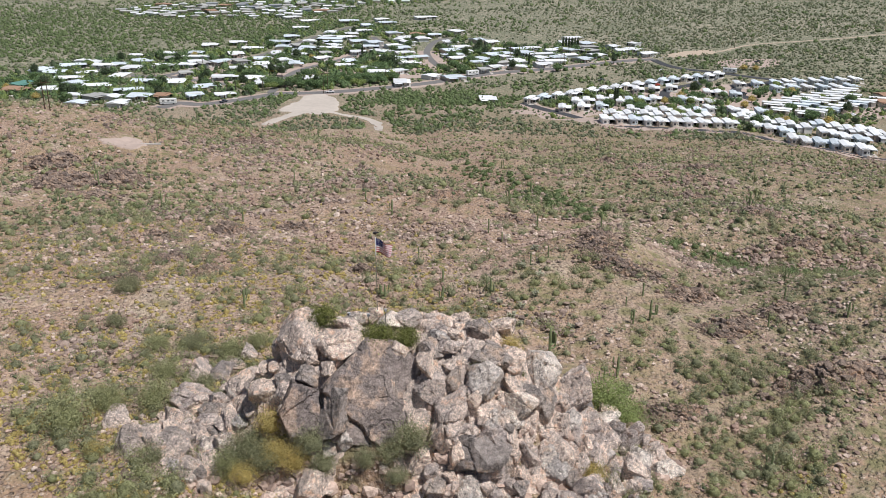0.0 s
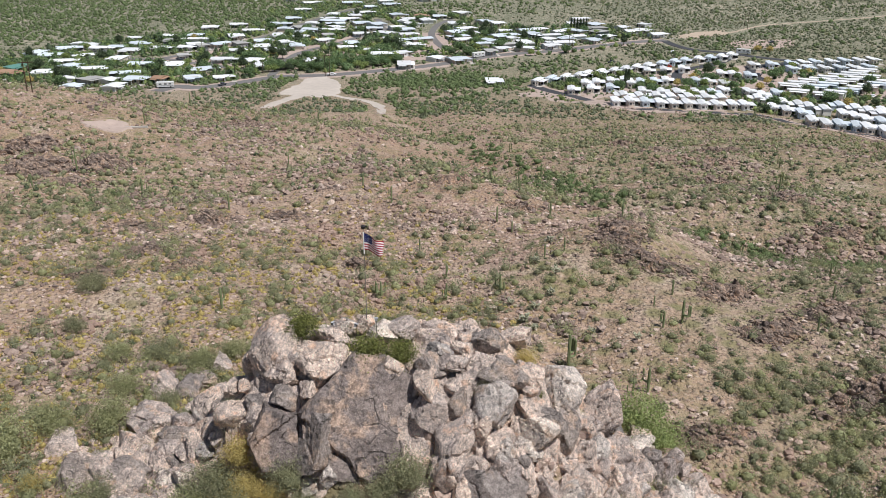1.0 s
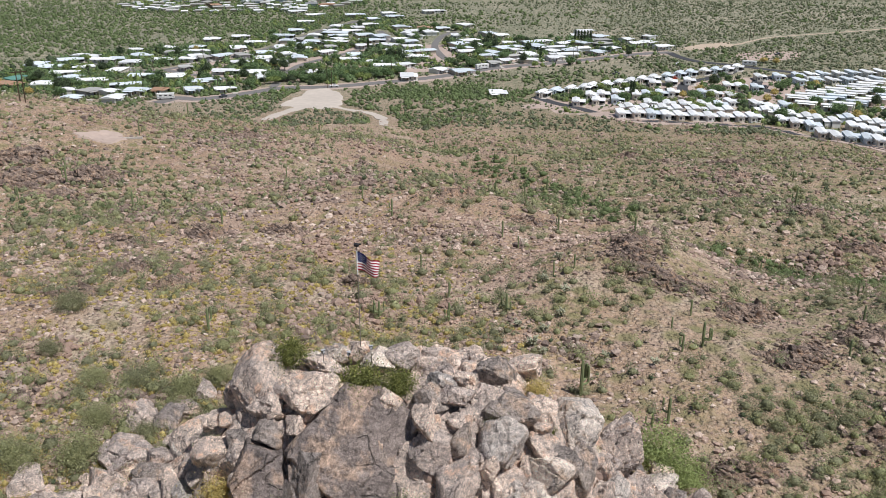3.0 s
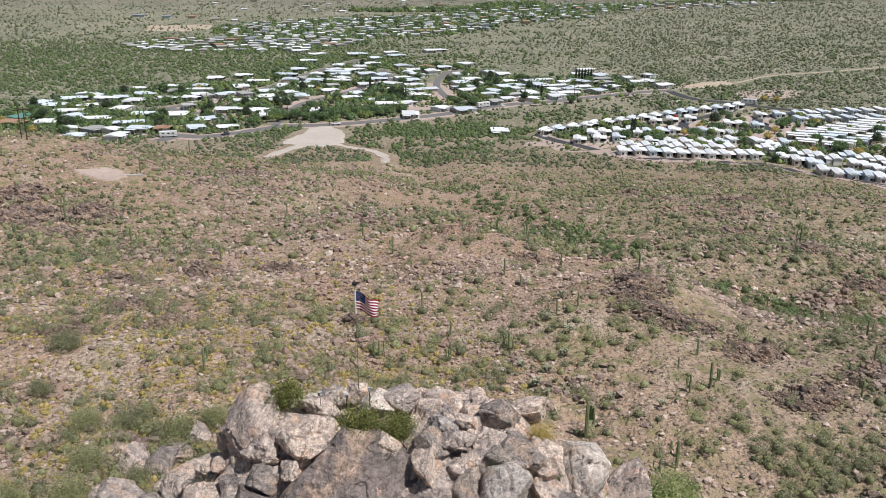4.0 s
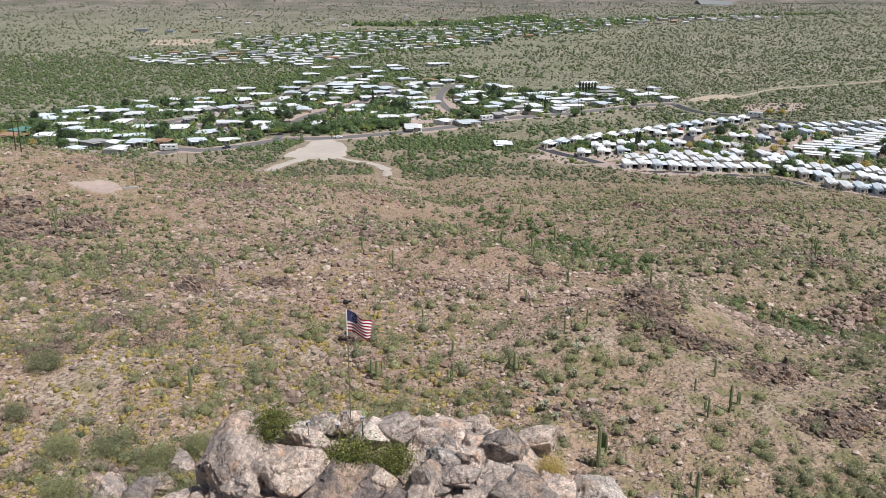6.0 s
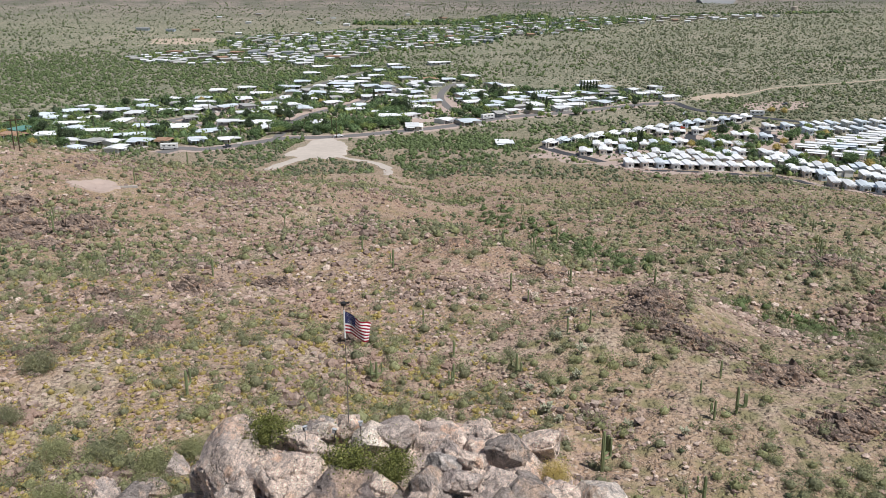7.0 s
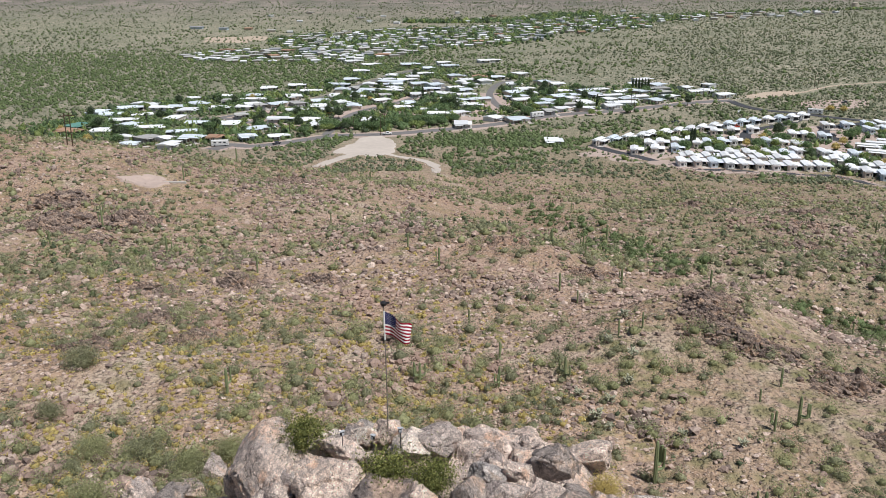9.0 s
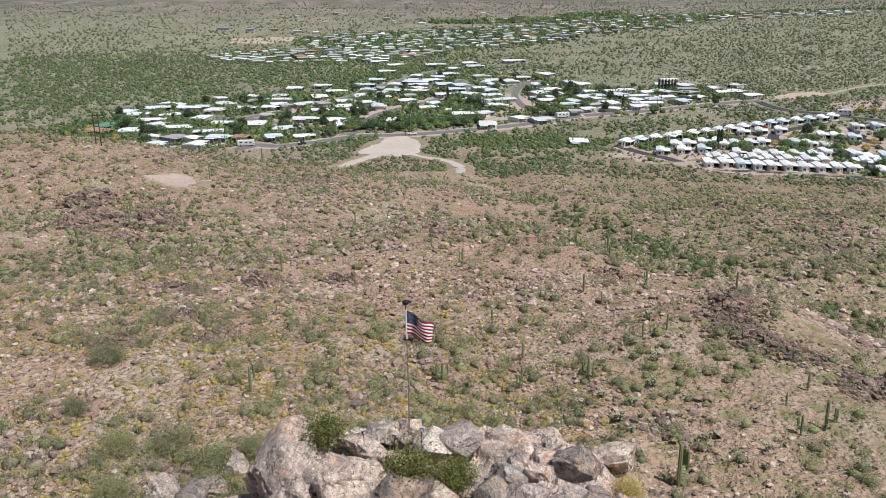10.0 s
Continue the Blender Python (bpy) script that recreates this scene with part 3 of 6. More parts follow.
rock_rng = np.random.default_rng(5)
LABELS = {GRANITE: "weathered grey-pink granite boulder wedged in the rocky knob", GRANITE_DARK: "dark varnished granite boulder on the rocky knob",
          GRANITE_PALE: "pale sunlit granite boulder on top of the rocky knob"}
for rows, choice in ((CROWN_BOULDERS, (GRANITE, GRANITE, GRANITE_DARK)), (RIGHT_BOULDERS, (GRANITE, GRANITE, GRANITE_DARK, GRANITE_PALE)), (FLANK_BOULDERS, (GRANITE, GRANITE_PALE)),
                     (LEFT_BOULDERS, (GRANITE, GRANITE, GRANITE_DARK)), (FOOT_BOULDERS, (GRANITE, GRANITE_PALE))):
    for k, (bx, by, bz, w, h, tilt) in enumerate(rows):
        stuff = choice[k % len(choice)]
        boulder(bx, by + 0.35, bz - (0.55 if bx > -1 and by > 49 else 0.15), w, h, tilt, rock_rng, stuff, LABELS[stuff], 5 if w > 2.7 else 4, rounded_off=k % 7 == 0)

# the great dark slab that leans back, and the block split off below it
def slab(planes, size, material, label, at, lean, turn, seed, cracks, front=0.5, bulge=0.14):
    """A leaning block cut to an angular outline, with a cracked, stepped flat face."""
    rng = np.random.default_rng(seed)
    v, f = BALLS[6]
    v = v * 1.45
    v[:, 1] = np.where(v[:, 1] < -front, -front + 0.02 * (v[:, 1] + front), v[:, 1])
    for ax, az, off in planes:
        k = np.array([ax, -0.12, az])
        k /= np.linalg.norm(k)
        over = v @ k - off
        v -= np.where(over > 0, over * 0.985, 0)[:, None] * k
    x, z = v[:, 0] + 0.06 * fbm(v[:, 0], v[:, 2], 0.4, 3, seed), v[:, 2] + 0.06 * fbm(v[:, 2], v[:, 0], 0.4, 3, seed + 5)
    dent = np.zeros(len(x))
    for ax, az, off, drop, wide, deep in cracks:
        far = ax * x + az * z - off
        dent += np.where(far < 0, drop, 0.0) + deep * np.clip(1 - np.abs(far) / wide, 0, 1) * (fbm(x + off, z, 0.7, 2, seed + 9) > -0.3)
    v[:, 1] += (dent + bulge * (v[:, 0] ** 2 + v[:, 2] ** 2)) * (v[:, 1] < 0) + 0.05 * fbm(v[:, 0], v[:, 2], 0.6, 6, seed)
    v[:, [0, 2]] *= (1 + 0.035 * fbm(v[:, 0] * 1.3, v[:, 2] * 1.3 + v[:, 1], 0.35, 4, seed + 3))[:, None]
    ob = big_mesh("boulder", v * np.array(size), f, material, False)
    ob.matrix_basis = pose(*at, lean, 0, turn)
    return tagged(ob, label, "boulder", "boulders of the knob")


slab([(0.05, 1.0, 0.95), (-0.72, 0.69, 0.77), (0.6, 0.8, 0.98), (1.0, 0.05, 0.95), (0.55, -0.83, 1.0), (-0.1, -1.0, 1.0), (-1.0, -0.15, 0.97)], (5.0, 3.3, 5.2), SLAB_ROCK,
     "huge flat-faced dark granite slab leaning on the knob", (-6.2, 46.7, 66.4), -32, 4, 41,
     [(0.675, 0.737, -0.66, 0.14, 0.035, 0.16), (0.97, 0.1, 0.12, 0.0, 0.02, 0.05), (0.15, 0.98, -0.20, -0.03, 0.025, 0.05), (0.85, -0.5, 0.62, -0.05, 0.025, 0.09), (0.97, -0.25, -0.45, 0.03, 0.02, 0.06)])
slab([(-0.85, 0.5, 0.75), (0.3, 0.95, 0.85), (1.0, 0.0, 0.78), (0.0, -1.0, 0.85), (-0.9, -0.4, 0.8)], (2.4, 2.2, 2.8), SLAB_ROCK,
     "dark flat-faced granite block beside the great slab", (-12.9, 45.6, 64.9), -24, 8, 43, [(-0.5, 0.85, 0.25, 0.06, 0.03, 0.1)])


def knob_fill():
    """Boulders that fill the knob between the great ones; the small broken blocks are joined."""
    rng = np.random.default_rng(9)
    verts, faces, base = [], [], 0
    places = []
    while len(places) < 330:
        x, y = rng.uniform(-33, 25), rng.uniform(37, 60)
        inside = math.hypot((x + 4) / 25, (y - 49.5) / 11)
        if inside > 1 or rng.random() < inside * 0.45 or (-11.5 < x < -1.2 and 42.0 < y < 48.8):
            continue
        w = float(rng.choice([0.8, 1.2, 1.7, 2.3, 2.9], p=[0.20, 0.28, 0.26, 0.18, 0.08])) * rng.uniform(0.85, 1.25)
        z = gz(x, y) + 0.16 * w + 0.9 * math.exp(-inside * inside * 2) - (1.3 if -7 < x < 9 and y > 48 else 0.0)
        places.append((x, y, z, w, w * rng.uniform(0.6, 1.1) * (1.35 if x > -1 and y < 48 else 1.0), rng.uniform(-40, 30)))
    # blocks stacked on the steep front
    for _ in range(260):
        x = rng.uniform(-2, 20) if rng.random() < 0.65 else rng.uniform(-31, -13)
        y = rng.uniform(38.5, 48.5) + 0.15 * abs(x)
        w = rng.uniform(0.6, 2.2)
        places.append((x, y, gz(x, y) + 0.3 * w, w, w * rng.uniform(0.8, 1.6), rng.uniform(-40, 10)))
    for x, y, z, w, h, lean in places:
        if (-8 < x < -0.8 and y < 44) or (-20 < x < -12.5 and y < 47):
            continue
        tilt, turn = rng.uniform(-35, 35), rng.uniform(0, 360)
        if w > 1.75:
            stuff = (GRANITE, GRANITE, GRANITE_PALE, GRANITE, GRANITE_DARK)[int(rng.integers(5))]
            boulder(x, y, z, w, h, tilt, rng, stuff, "broken granite boulder wedged between larger ones", 4, 0.9, 13, turn, lean)
            continue
        v, f = rough_stone(rng, 3, 13, (0.50, 0.90), 0.03)
        m = np.array(pose(x, y, z, lean, tilt, turn))
        v = (v * np.array([w / 2, w * 0.45, h / 2]) * 1.2) @ m[:3, :3].T + m[:3, 3]
        verts.append(v), faces.append(f + base)
        base += len(v)
    ob = big_mesh("broken_blocks", np.concatenate(verts), np.concatenate(faces), GRANITE_BITS)
    tagged(ob, "small angular granite blocks packed between the boulders", "rocks", kind="stuff")


knob_fill()

# rock outcrops on the slopes beyond: centre, spread, turn, count, block size
OUTCROPS = [(25, 100, 2.6, 4.5, -20, 32, 1.6), (28, 93, 4, 2.2, -10, 40, 1.7), (37, 74, 3.0, 2.0, 15, 22, 1.5), (43, 60, 5, 2.4, 10, 14, 2.6), (45, 78, 3, 2, 0, 10, 1.4), (24, 55, 3.5, 1.2, 0, 10, 1.2),
            (-82, 160, 6, 5, 25, 20, 3.4), (-91, 179, 5, 4, 0, 14, 3.2), (-70, 162, 5, 4, 0, 16, 2.8), (-70, 148, 4, 2.4, 10, 14, 2.0), (-48, 117, 4, 2, 10, 14, 1.7), (-37, 124, 3.5, 2, 0, 12, 1.6), (-25, 124, 3, 1.6, 0, 10, 1.5), (-45, 92, 3, 1.6, 20, 12, 1.2), (61, 174, 6, 3, 0, 14, 2.0), (64, 139, 4, 2, 0, 12, 1.7), (36, 87, 4, 2, 30, 16, 1.4), (-57, 240, 7, 4, 0, 18, 1.6)]
MORE_OUTCROPS = [(66, 238, 5, 4, 0, 18, 1.9), (80, 230, 7, 3, -15, 18, 1.9), (59, 256, 4, 3, 0, 10, 1.7), (15, 130, 3, 2, 0, 10, 1.3), (2, 141, 5, 2, 0, 10, 1.2), (-11, 97, 1.6, 1, 0, 4, 1.6),
                 (-41, 103, 4, 2.4, 30, 16, 1.2), (-34, 97, 3, 2, 30, 14, 1.1), (71, 200, 5, 3, 0, 10, 1.6), (67, 124, 4, 2, 0, 8, 1.3)]


def crag(x, y, env, step, cells, rng, lean=0.35):
    """Heights of fractured bedrock: flat-topped, tilted blocks with open joints; env is 0 outside, 1 in the middle."""
    lo, hi = np.array([x.min(), y.min()]), np.array([x.max(), y.max()])
    seeds = rng.uniform(lo, hi, (cells, 2))
    high, tx, ty = rng.uniform(0.0, 1.0, cells), rng.normal(-0.15, lean, cells), rng.normal(0.25, lean, cells)
    px, py = x + 0.18 * step * fbm(x, y, step, 2, 91), y + 0.18 * step * fbm(y, x, step, 2, 92)
    flat = np.stack([px.ravel(), py.ravel()], -1)
    first, near, second = np.full(len(flat), 0), np.full(len(flat), 1e9), np.full(len(flat), 1e9)
    for k, (sx, sy) in enumerate(seeds):
        d = np.hypot((flat[:, 0] - sx) * 0.6 + (flat[:, 1] - sy) * 0.15, flat[:, 1] - sy)
        closer = d < near
        second = np.where(closer, near, np.minimum(second, d))
        first = np.where(closer, k, first)
        near = np.where(closer, d, near)
    gap = np.clip(1 - (second - near) / (0.11 * step), 0, 1)
    z = step * (high[first] * 0.7 + tx[first] * (flat[:, 0] - seeds[first, 0]) / step + ty[first] * (flat[:, 1] - seeds[first, 1]) / step - 0.35 * gap)
    z = z.reshape(x.shape) + 0.07 * step * fbm(x, y, 0.5 * step, 3, 93)
    return ground_height(x, y) + np.where(env > 0, env * (z + 0.45 * step * env), -0.4 * step)


def sheet(name, x, y, z, material):
    n, k = z.shape
    i, j = np.meshgrid(np.arange(n - 1), np.arange(k - 1), indexing="ij")
    faces = np.stack([i * k + j, i * k + j + 1, (i + 1) * k + j + 1, (i + 1) * k + j], -1).reshape(-1, 4)
    return big_mesh(name, np.stack([x, y, z], -1).reshape(-1, 3), faces[:, ::-1], material)


def outcrop(cx, cy, sx, sy, turn, count, size, rng):
    """Craggy bedrock with loose blocks on it."""
    c, s = math.cos(radians(turn)), math.sin(radians(turn))
    cz = gz(cx, cy)
    root = empty("rock_outcrop", "brown weathered rock outcrop of fractured ledges", "outcrop", "rock outcrops", (cx, cy, cz))
    u, v = np.meshgrid(np.linspace(-1.35, 1.35, 44), np.linspace(-1.35, 1.35, 36))
    x, y = cx + sx * u * c - sy * v * s, cy + sx * u * s + sy * v * c
    env = np.clip(1.25 * (1 - (u * u + v * v) / 1.5) + 0.3 * fbm(x, y, 0.9 * size, 3, 71), -1, 1)
    ob = sheet("crag", x - cx, y - cy, crag(x, y, env, 0.45 * size, int(count * 5), rng) - cz, OUTCROP_ROCK)
    ob.parent = root
    for _ in range(int(count * 0.35)):
        a, b = rng.normal(0, 0.6, 2)
        bx, by = cx + sx * a * c - sy * b * s, cy + sx * a * s + sy * b * c
        w = size * (0.18 + 0.4 * rng.random() ** 1.6)
        p, f = rough_stone(rng, 2, 13, (0.40, 0.85))
        ob = big_mesh("block", p * np.array([w * 1.15, w * 0.75, w * 0.75]), f, OUTCROP_ROCK)
        ob.parent = root
        ob.matrix_basis = pose(bx - cx, by - cy, gz(bx, by) - cz + 0.2 * w + 0.35 * size * math.exp(-2 * (a * a + b * b)), rng.normal(-8, 14), 14 + rng.normal(0, 14), rng.uniform(0, 360))


for row in OUTCROPS + MORE_OUTCROPS:
    outcrop(*row, rock_rng)


# ---- loose stones over the slopes ----
def bedded(shape):
    """A stone without the underside that lies in the ground."""
    v, f = shape
    n = np.cross(v[f[:, 1]] - v[f[:, 0]], v[f[:, 2]] - v[f[:, 0]])
    return v, f[n[:, 2] > -0.35 * np.linalg.norm(n, axis=1)]


def spread(shapes, x, y, z, size, squash, rng):
    """Many turned copies of a few shapes, joined into arrays."""
    verts, faces, base = [], [], 0
    kind = rng.integers(0, len(shapes), len(x))
    for k, (v, f) in enumerate(shapes):
        pick = np.nonzero(kind == k)[0]
        if not len(pick):
            continue
        w = rng.uniform(0, 2 * np.pi, len(pick))
        c, s = np.cos(w)[:, None], np.sin(w)[:, None]
        sz = size[pick][:, None]
        px = (v[None, :, 0] * c - v[None, :, 1] * s) * sz + x[pick][:, None]
        py = (v[None, :, 0] * s + v[None, :, 1] * c) * sz + y[pick][:, None]
        pz = v[None, :, 2] * sz * squash[pick][:, None] + z[pick][:, None]
        verts.append(np.stack([px, py, pz], -1).reshape(-1, 3))
        faces.append((f[None] + (base + np.arange(len(pick)) * len(v))[:, None, None]).reshape(-1, f.shape[1]))
        base += len(pick) * len(v)
    return np.concatenate(verts), np.concatenate(faces)


def in_view_fan(rng, count, near, far, half=34, power=1.0):
    """Places spread over the slopes in front of the knob, thinner with distance."""
    d = near * (far / near) ** (rng.random(count) ** power)
    a = np.radians(rng.uniform(-half, half, count))
    return d * np.sin(a), d * np.cos(a)


def build_stones():
    rng = np.random.default_rng(21)
    shapes = [bedded(rough_stone(rng, 1, 7, (0.35, 0.8), 0.0)) for _ in range(16)]
    for near, far, count, lo, hi in ((34, 130, 46000, 0.09, 0.54), (110, 420, 15000, 0.22, 0.9)):
        x, y = in_view_fan(rng, count, near, far, 42 if near < 50 else 34)
        rocky = fbm(x, y, 22, 3, 51) + 0.35 * fbm(x, y, 6, 2, 52) - 0.8 * bump(x, y, 26, 78, 16, 18) + 0.25 * np.clip(-x / 40, -0.6, 1)
        keep = rocky > rng.uniform(-1.3, 0.6, count)
        x, y = x[keep], y[keep]
        size = lo + (hi - lo) * rng.random(len(x)) ** 2.6
        z = ground_height(x, y) + size * 0.15
        v, f = spread(shapes, x, y, z, size, rng.uniform(0.5, 0.9, len(x)), rng)
        ob = big_mesh("stones", v, f, STONE)
        tagged(ob, "loose pinkish-brown stones strewn over the slope", "stones", kind="stuff")


build_stones()


def build_ledges():
    """Patches of dark broken rock that break through the slope."""
    rng = np.random.default_rng(22)
    shapes = [bedded(rough_stone(rng, 1, 8, (0.35, 0.8), 0.0)) for _ in range(16)]
    for near, far, count, lo, hi in ((50, 140, 46000, 0.14, 0.8), (130, 420, 40000, 0.3, 1.1)):
        x, y = in_view_fan(rng, count, near, far)
        patch = fbm(x * 0.8, y, 9 + y / 40, 3, 77) + 0.25 * fbm(x, y, 2.5, 2, 78) + 0.28 * np.clip(-x / 40, -0.4, 1) + 0.45 * np.clip((x - 34) / 26, 0, 1)
        keep = patch > rng.uniform(0.46, 0.75, count)
        x, y = x[keep], y[keep]
        size = lo + (hi - lo) * rng.random(len(x)) ** 3.0
        v, f = spread(shapes, x, y, ground_height(x, y) + size * 0.22, size, rng.uniform(0.55, 0.95, len(x)), rng)
        tagged(big_mesh("ledge_stones", v, f, DARK_STONE), "dark purplish-brown broken rock breaking through the slope", "stones", kind="stuff")


build_ledges()


def knob_bedrock():
    """The fractured bedrock of the knob, which shows between its boulders."""
    x, y = np.meshgrid(np.linspace(-32, 25, 300), np.linspace(37.5, 60, 125))
    env = np.clip(3.0 * (1 - np.hypot((x + 3.5) / 25, (y - 49) / 10.5)) + 0.5 * fbm(x, y, 4, 3, 72) - 2.0 * bump(x, y, -6.5, 44.0, 4.0, 2.5) - 0.9 * bump(x, y, 2, 52, 6, 3) - 1.6 * bump(x, y, -16.5, 44.5, 3, 2), -1, 1)
    ob = sheet("bedrock", x, y, crag(x, y, env, 1.1, 700, np.random.default_rng(31)), GRANITE)
    tagged(ob, "fractured grey-pink granite bedrock of the knob", "bedrock", kind="structure")


knob_bedrock()


def build_rubble():
    """Broken rock packed between the boulders of the knob."""
    rng = np.random.default_rng(23)
    shapes = [rough_stone(rng, 1, 7, (0.4, 0.8), 0.0) for _ in range(20)]
    n = 4500
    x, y = rng.uniform(-36, 27, n), rng.uniform(36, 60, n)
    inside = np.hypot((x + 4) / 28, (y - 49) / 12)
    keep = (inside < 1) & (rng.random(n) > inside * 0.5) & ~((x > -10.8) & (x < -1.5) & (y > 42.8) & (y < 48.4))
    x, y, inside = x[keep], y[keep], inside[keep]
    size = 0.2 + 0.85 * rng.random(len(x)) ** 1.8
    z = ground_height(x, y) + rng.uniform(-0.2, 0.35, len(x)) * np.exp(-2 * inside ** 2)
    v, f = spread(shapes, x, y, z, size, rng.uniform(0.6, 1.0, len(x)), rng)
    tagged(big_mesh("rubble", v, f, KNOB_STONE), "broken pinkish granite rubble between the boulders", "rubble", kind="stuff")


build_rubble()


def build_outcrop_rubble():
    """The broken slabs stacked on the outcrops, lying with the dip of the rock."""
    rng = np.random.default_rng(29)
    shapes = [rough_stone(rng, 1, 9, (0.35, 0.75), 0.0) for _ in range(24)]
    verts, faces, base = [], [], 0
    for cx, cy, sx, sy, turn, count, size in OUTCROPS + MORE_OUTCROPS:
        c, s = math.cos(radians(turn)), math.sin(radians(turn))
        heading = rng.uniform(-20, 20)
        for _ in range(count * 22):
            u, v = rng.normal(0, 0.72, 2)
            x, y = cx + sx * u * c - sy * v * s, cy + sx * u * s + sy * v * c
            w = size * (0.10 + 0.34 * rng.random() ** 2) * (1.15 - 0.3 * min(1.5, math.hypot(u, v)))
            high = 0.62 * size * math.exp(-1.3 * (u * u + v * v)) * rng.random() ** 0.6
            m = np.array(pose(x, y, gz(x, y) + 0.1 * w + high, rng.normal(-12, 14), rng.normal(16, 12), heading + rng.normal(0, 25)))
            p, f = shapes[int(rng.integers(24))]
            p = (p * np.array([w * 1.5, w * 0.9, w * 0.75])) @ m[:3, :3].T + m[:3, 3]
            verts.append(p), faces.append(f + base)
            base += len(p)
    ob = big_mesh("outcrop_rubble", np.concatenate(verts), np.concatenate(faces), OUTCROP_BITS)
    tagged(ob, "broken brown slabs stacked on the outcrops", "rubble", kind="stuff")


build_outcrop_rubble()


# ---- plants ----
def puff(rng, count, leaf=0.14, lobes=8, height=0.8, fuzz=0.12, core=1, solid=1.0):
    """A soft mound: fine leaves all over several rounded lobes, fuzzy at the rim."""
    a, r = rng.uniform(0, 2 * np.pi, lobes), 0.55 * np.sqrt(rng.random(lobes))
    mid = np.stack([r * np.cos(a), r * np.sin(a), height * (0.62 - 0.55 * r) * rng.uniform(0.6, 1.25, lobes)], -1)
    big = rng.uniform(0.26, 0.46, lobes)
    k = rng.integers(0, lobes, count)
    n = rng.normal(size=(count, 3)) + np.array([0, 0, 0.25])
    n /= np.linalg.norm(n, axis=1)[:, None]
    p = mid[k] + n * (big[k] * (0.55 + 0.45 * rng.random(count)) + fuzz * np.abs(rng.normal(size=count)) ** 1.5)[:, None]
    p[:, 2] = np.maximum(p[:, 2], 0.02)
    face = n + 0.75 * rng.normal(size=(count, 3))
    t = np.cross(face, rng.normal(size=(count, 3)))
    t /= np.linalg.norm(t, axis=1)[:, None] + 1e-6
    b = np.cross(t, face)
    b /= np.linalg.norm(b, axis=1)[:, None] + 1e-6
    s = leaf * rng.uniform(0.5, 1.3, count)[:, None]
    v = np.stack([p - b * s * 0.45, p + b * s * 0.45, p + t * s], 1).reshape(-1, 3)
    f = np.arange(count * 3).reshape(-1, 3)
    if core:
        cv, cf = BALLS[core]
        reach = np.max([np.clip((cv @ (c / (np.linalg.norm(c) + 1e-6))), 0, 1) ** 3 * (np.linalg.norm(c) + b) for c, b in zip(mid, big)], axis=0)
        m = cv * solid * (0.30 + 0.58 * reach * (1 + 0.12 * rng.normal(size=len(cv))))[:, None]
        m[:, 2] = np.where(m[:, 2] < 0, -0.05, m[:, 2])
        cf = cf[(m[cf][:, :, 2] > -0.04).any(axis=1)]
        v, f = np.concatenate([m, v]), np.concatenate([cf, f + len(m)])
    return v, f


WASH = [(130, 108), (62, 111), (51, 117), (40, 121), (33, 130), (28, 150), (25, 180), (22, 205), (14, 240), (6, 300), (-6, 345), (-13, 372), (-16, 470)]


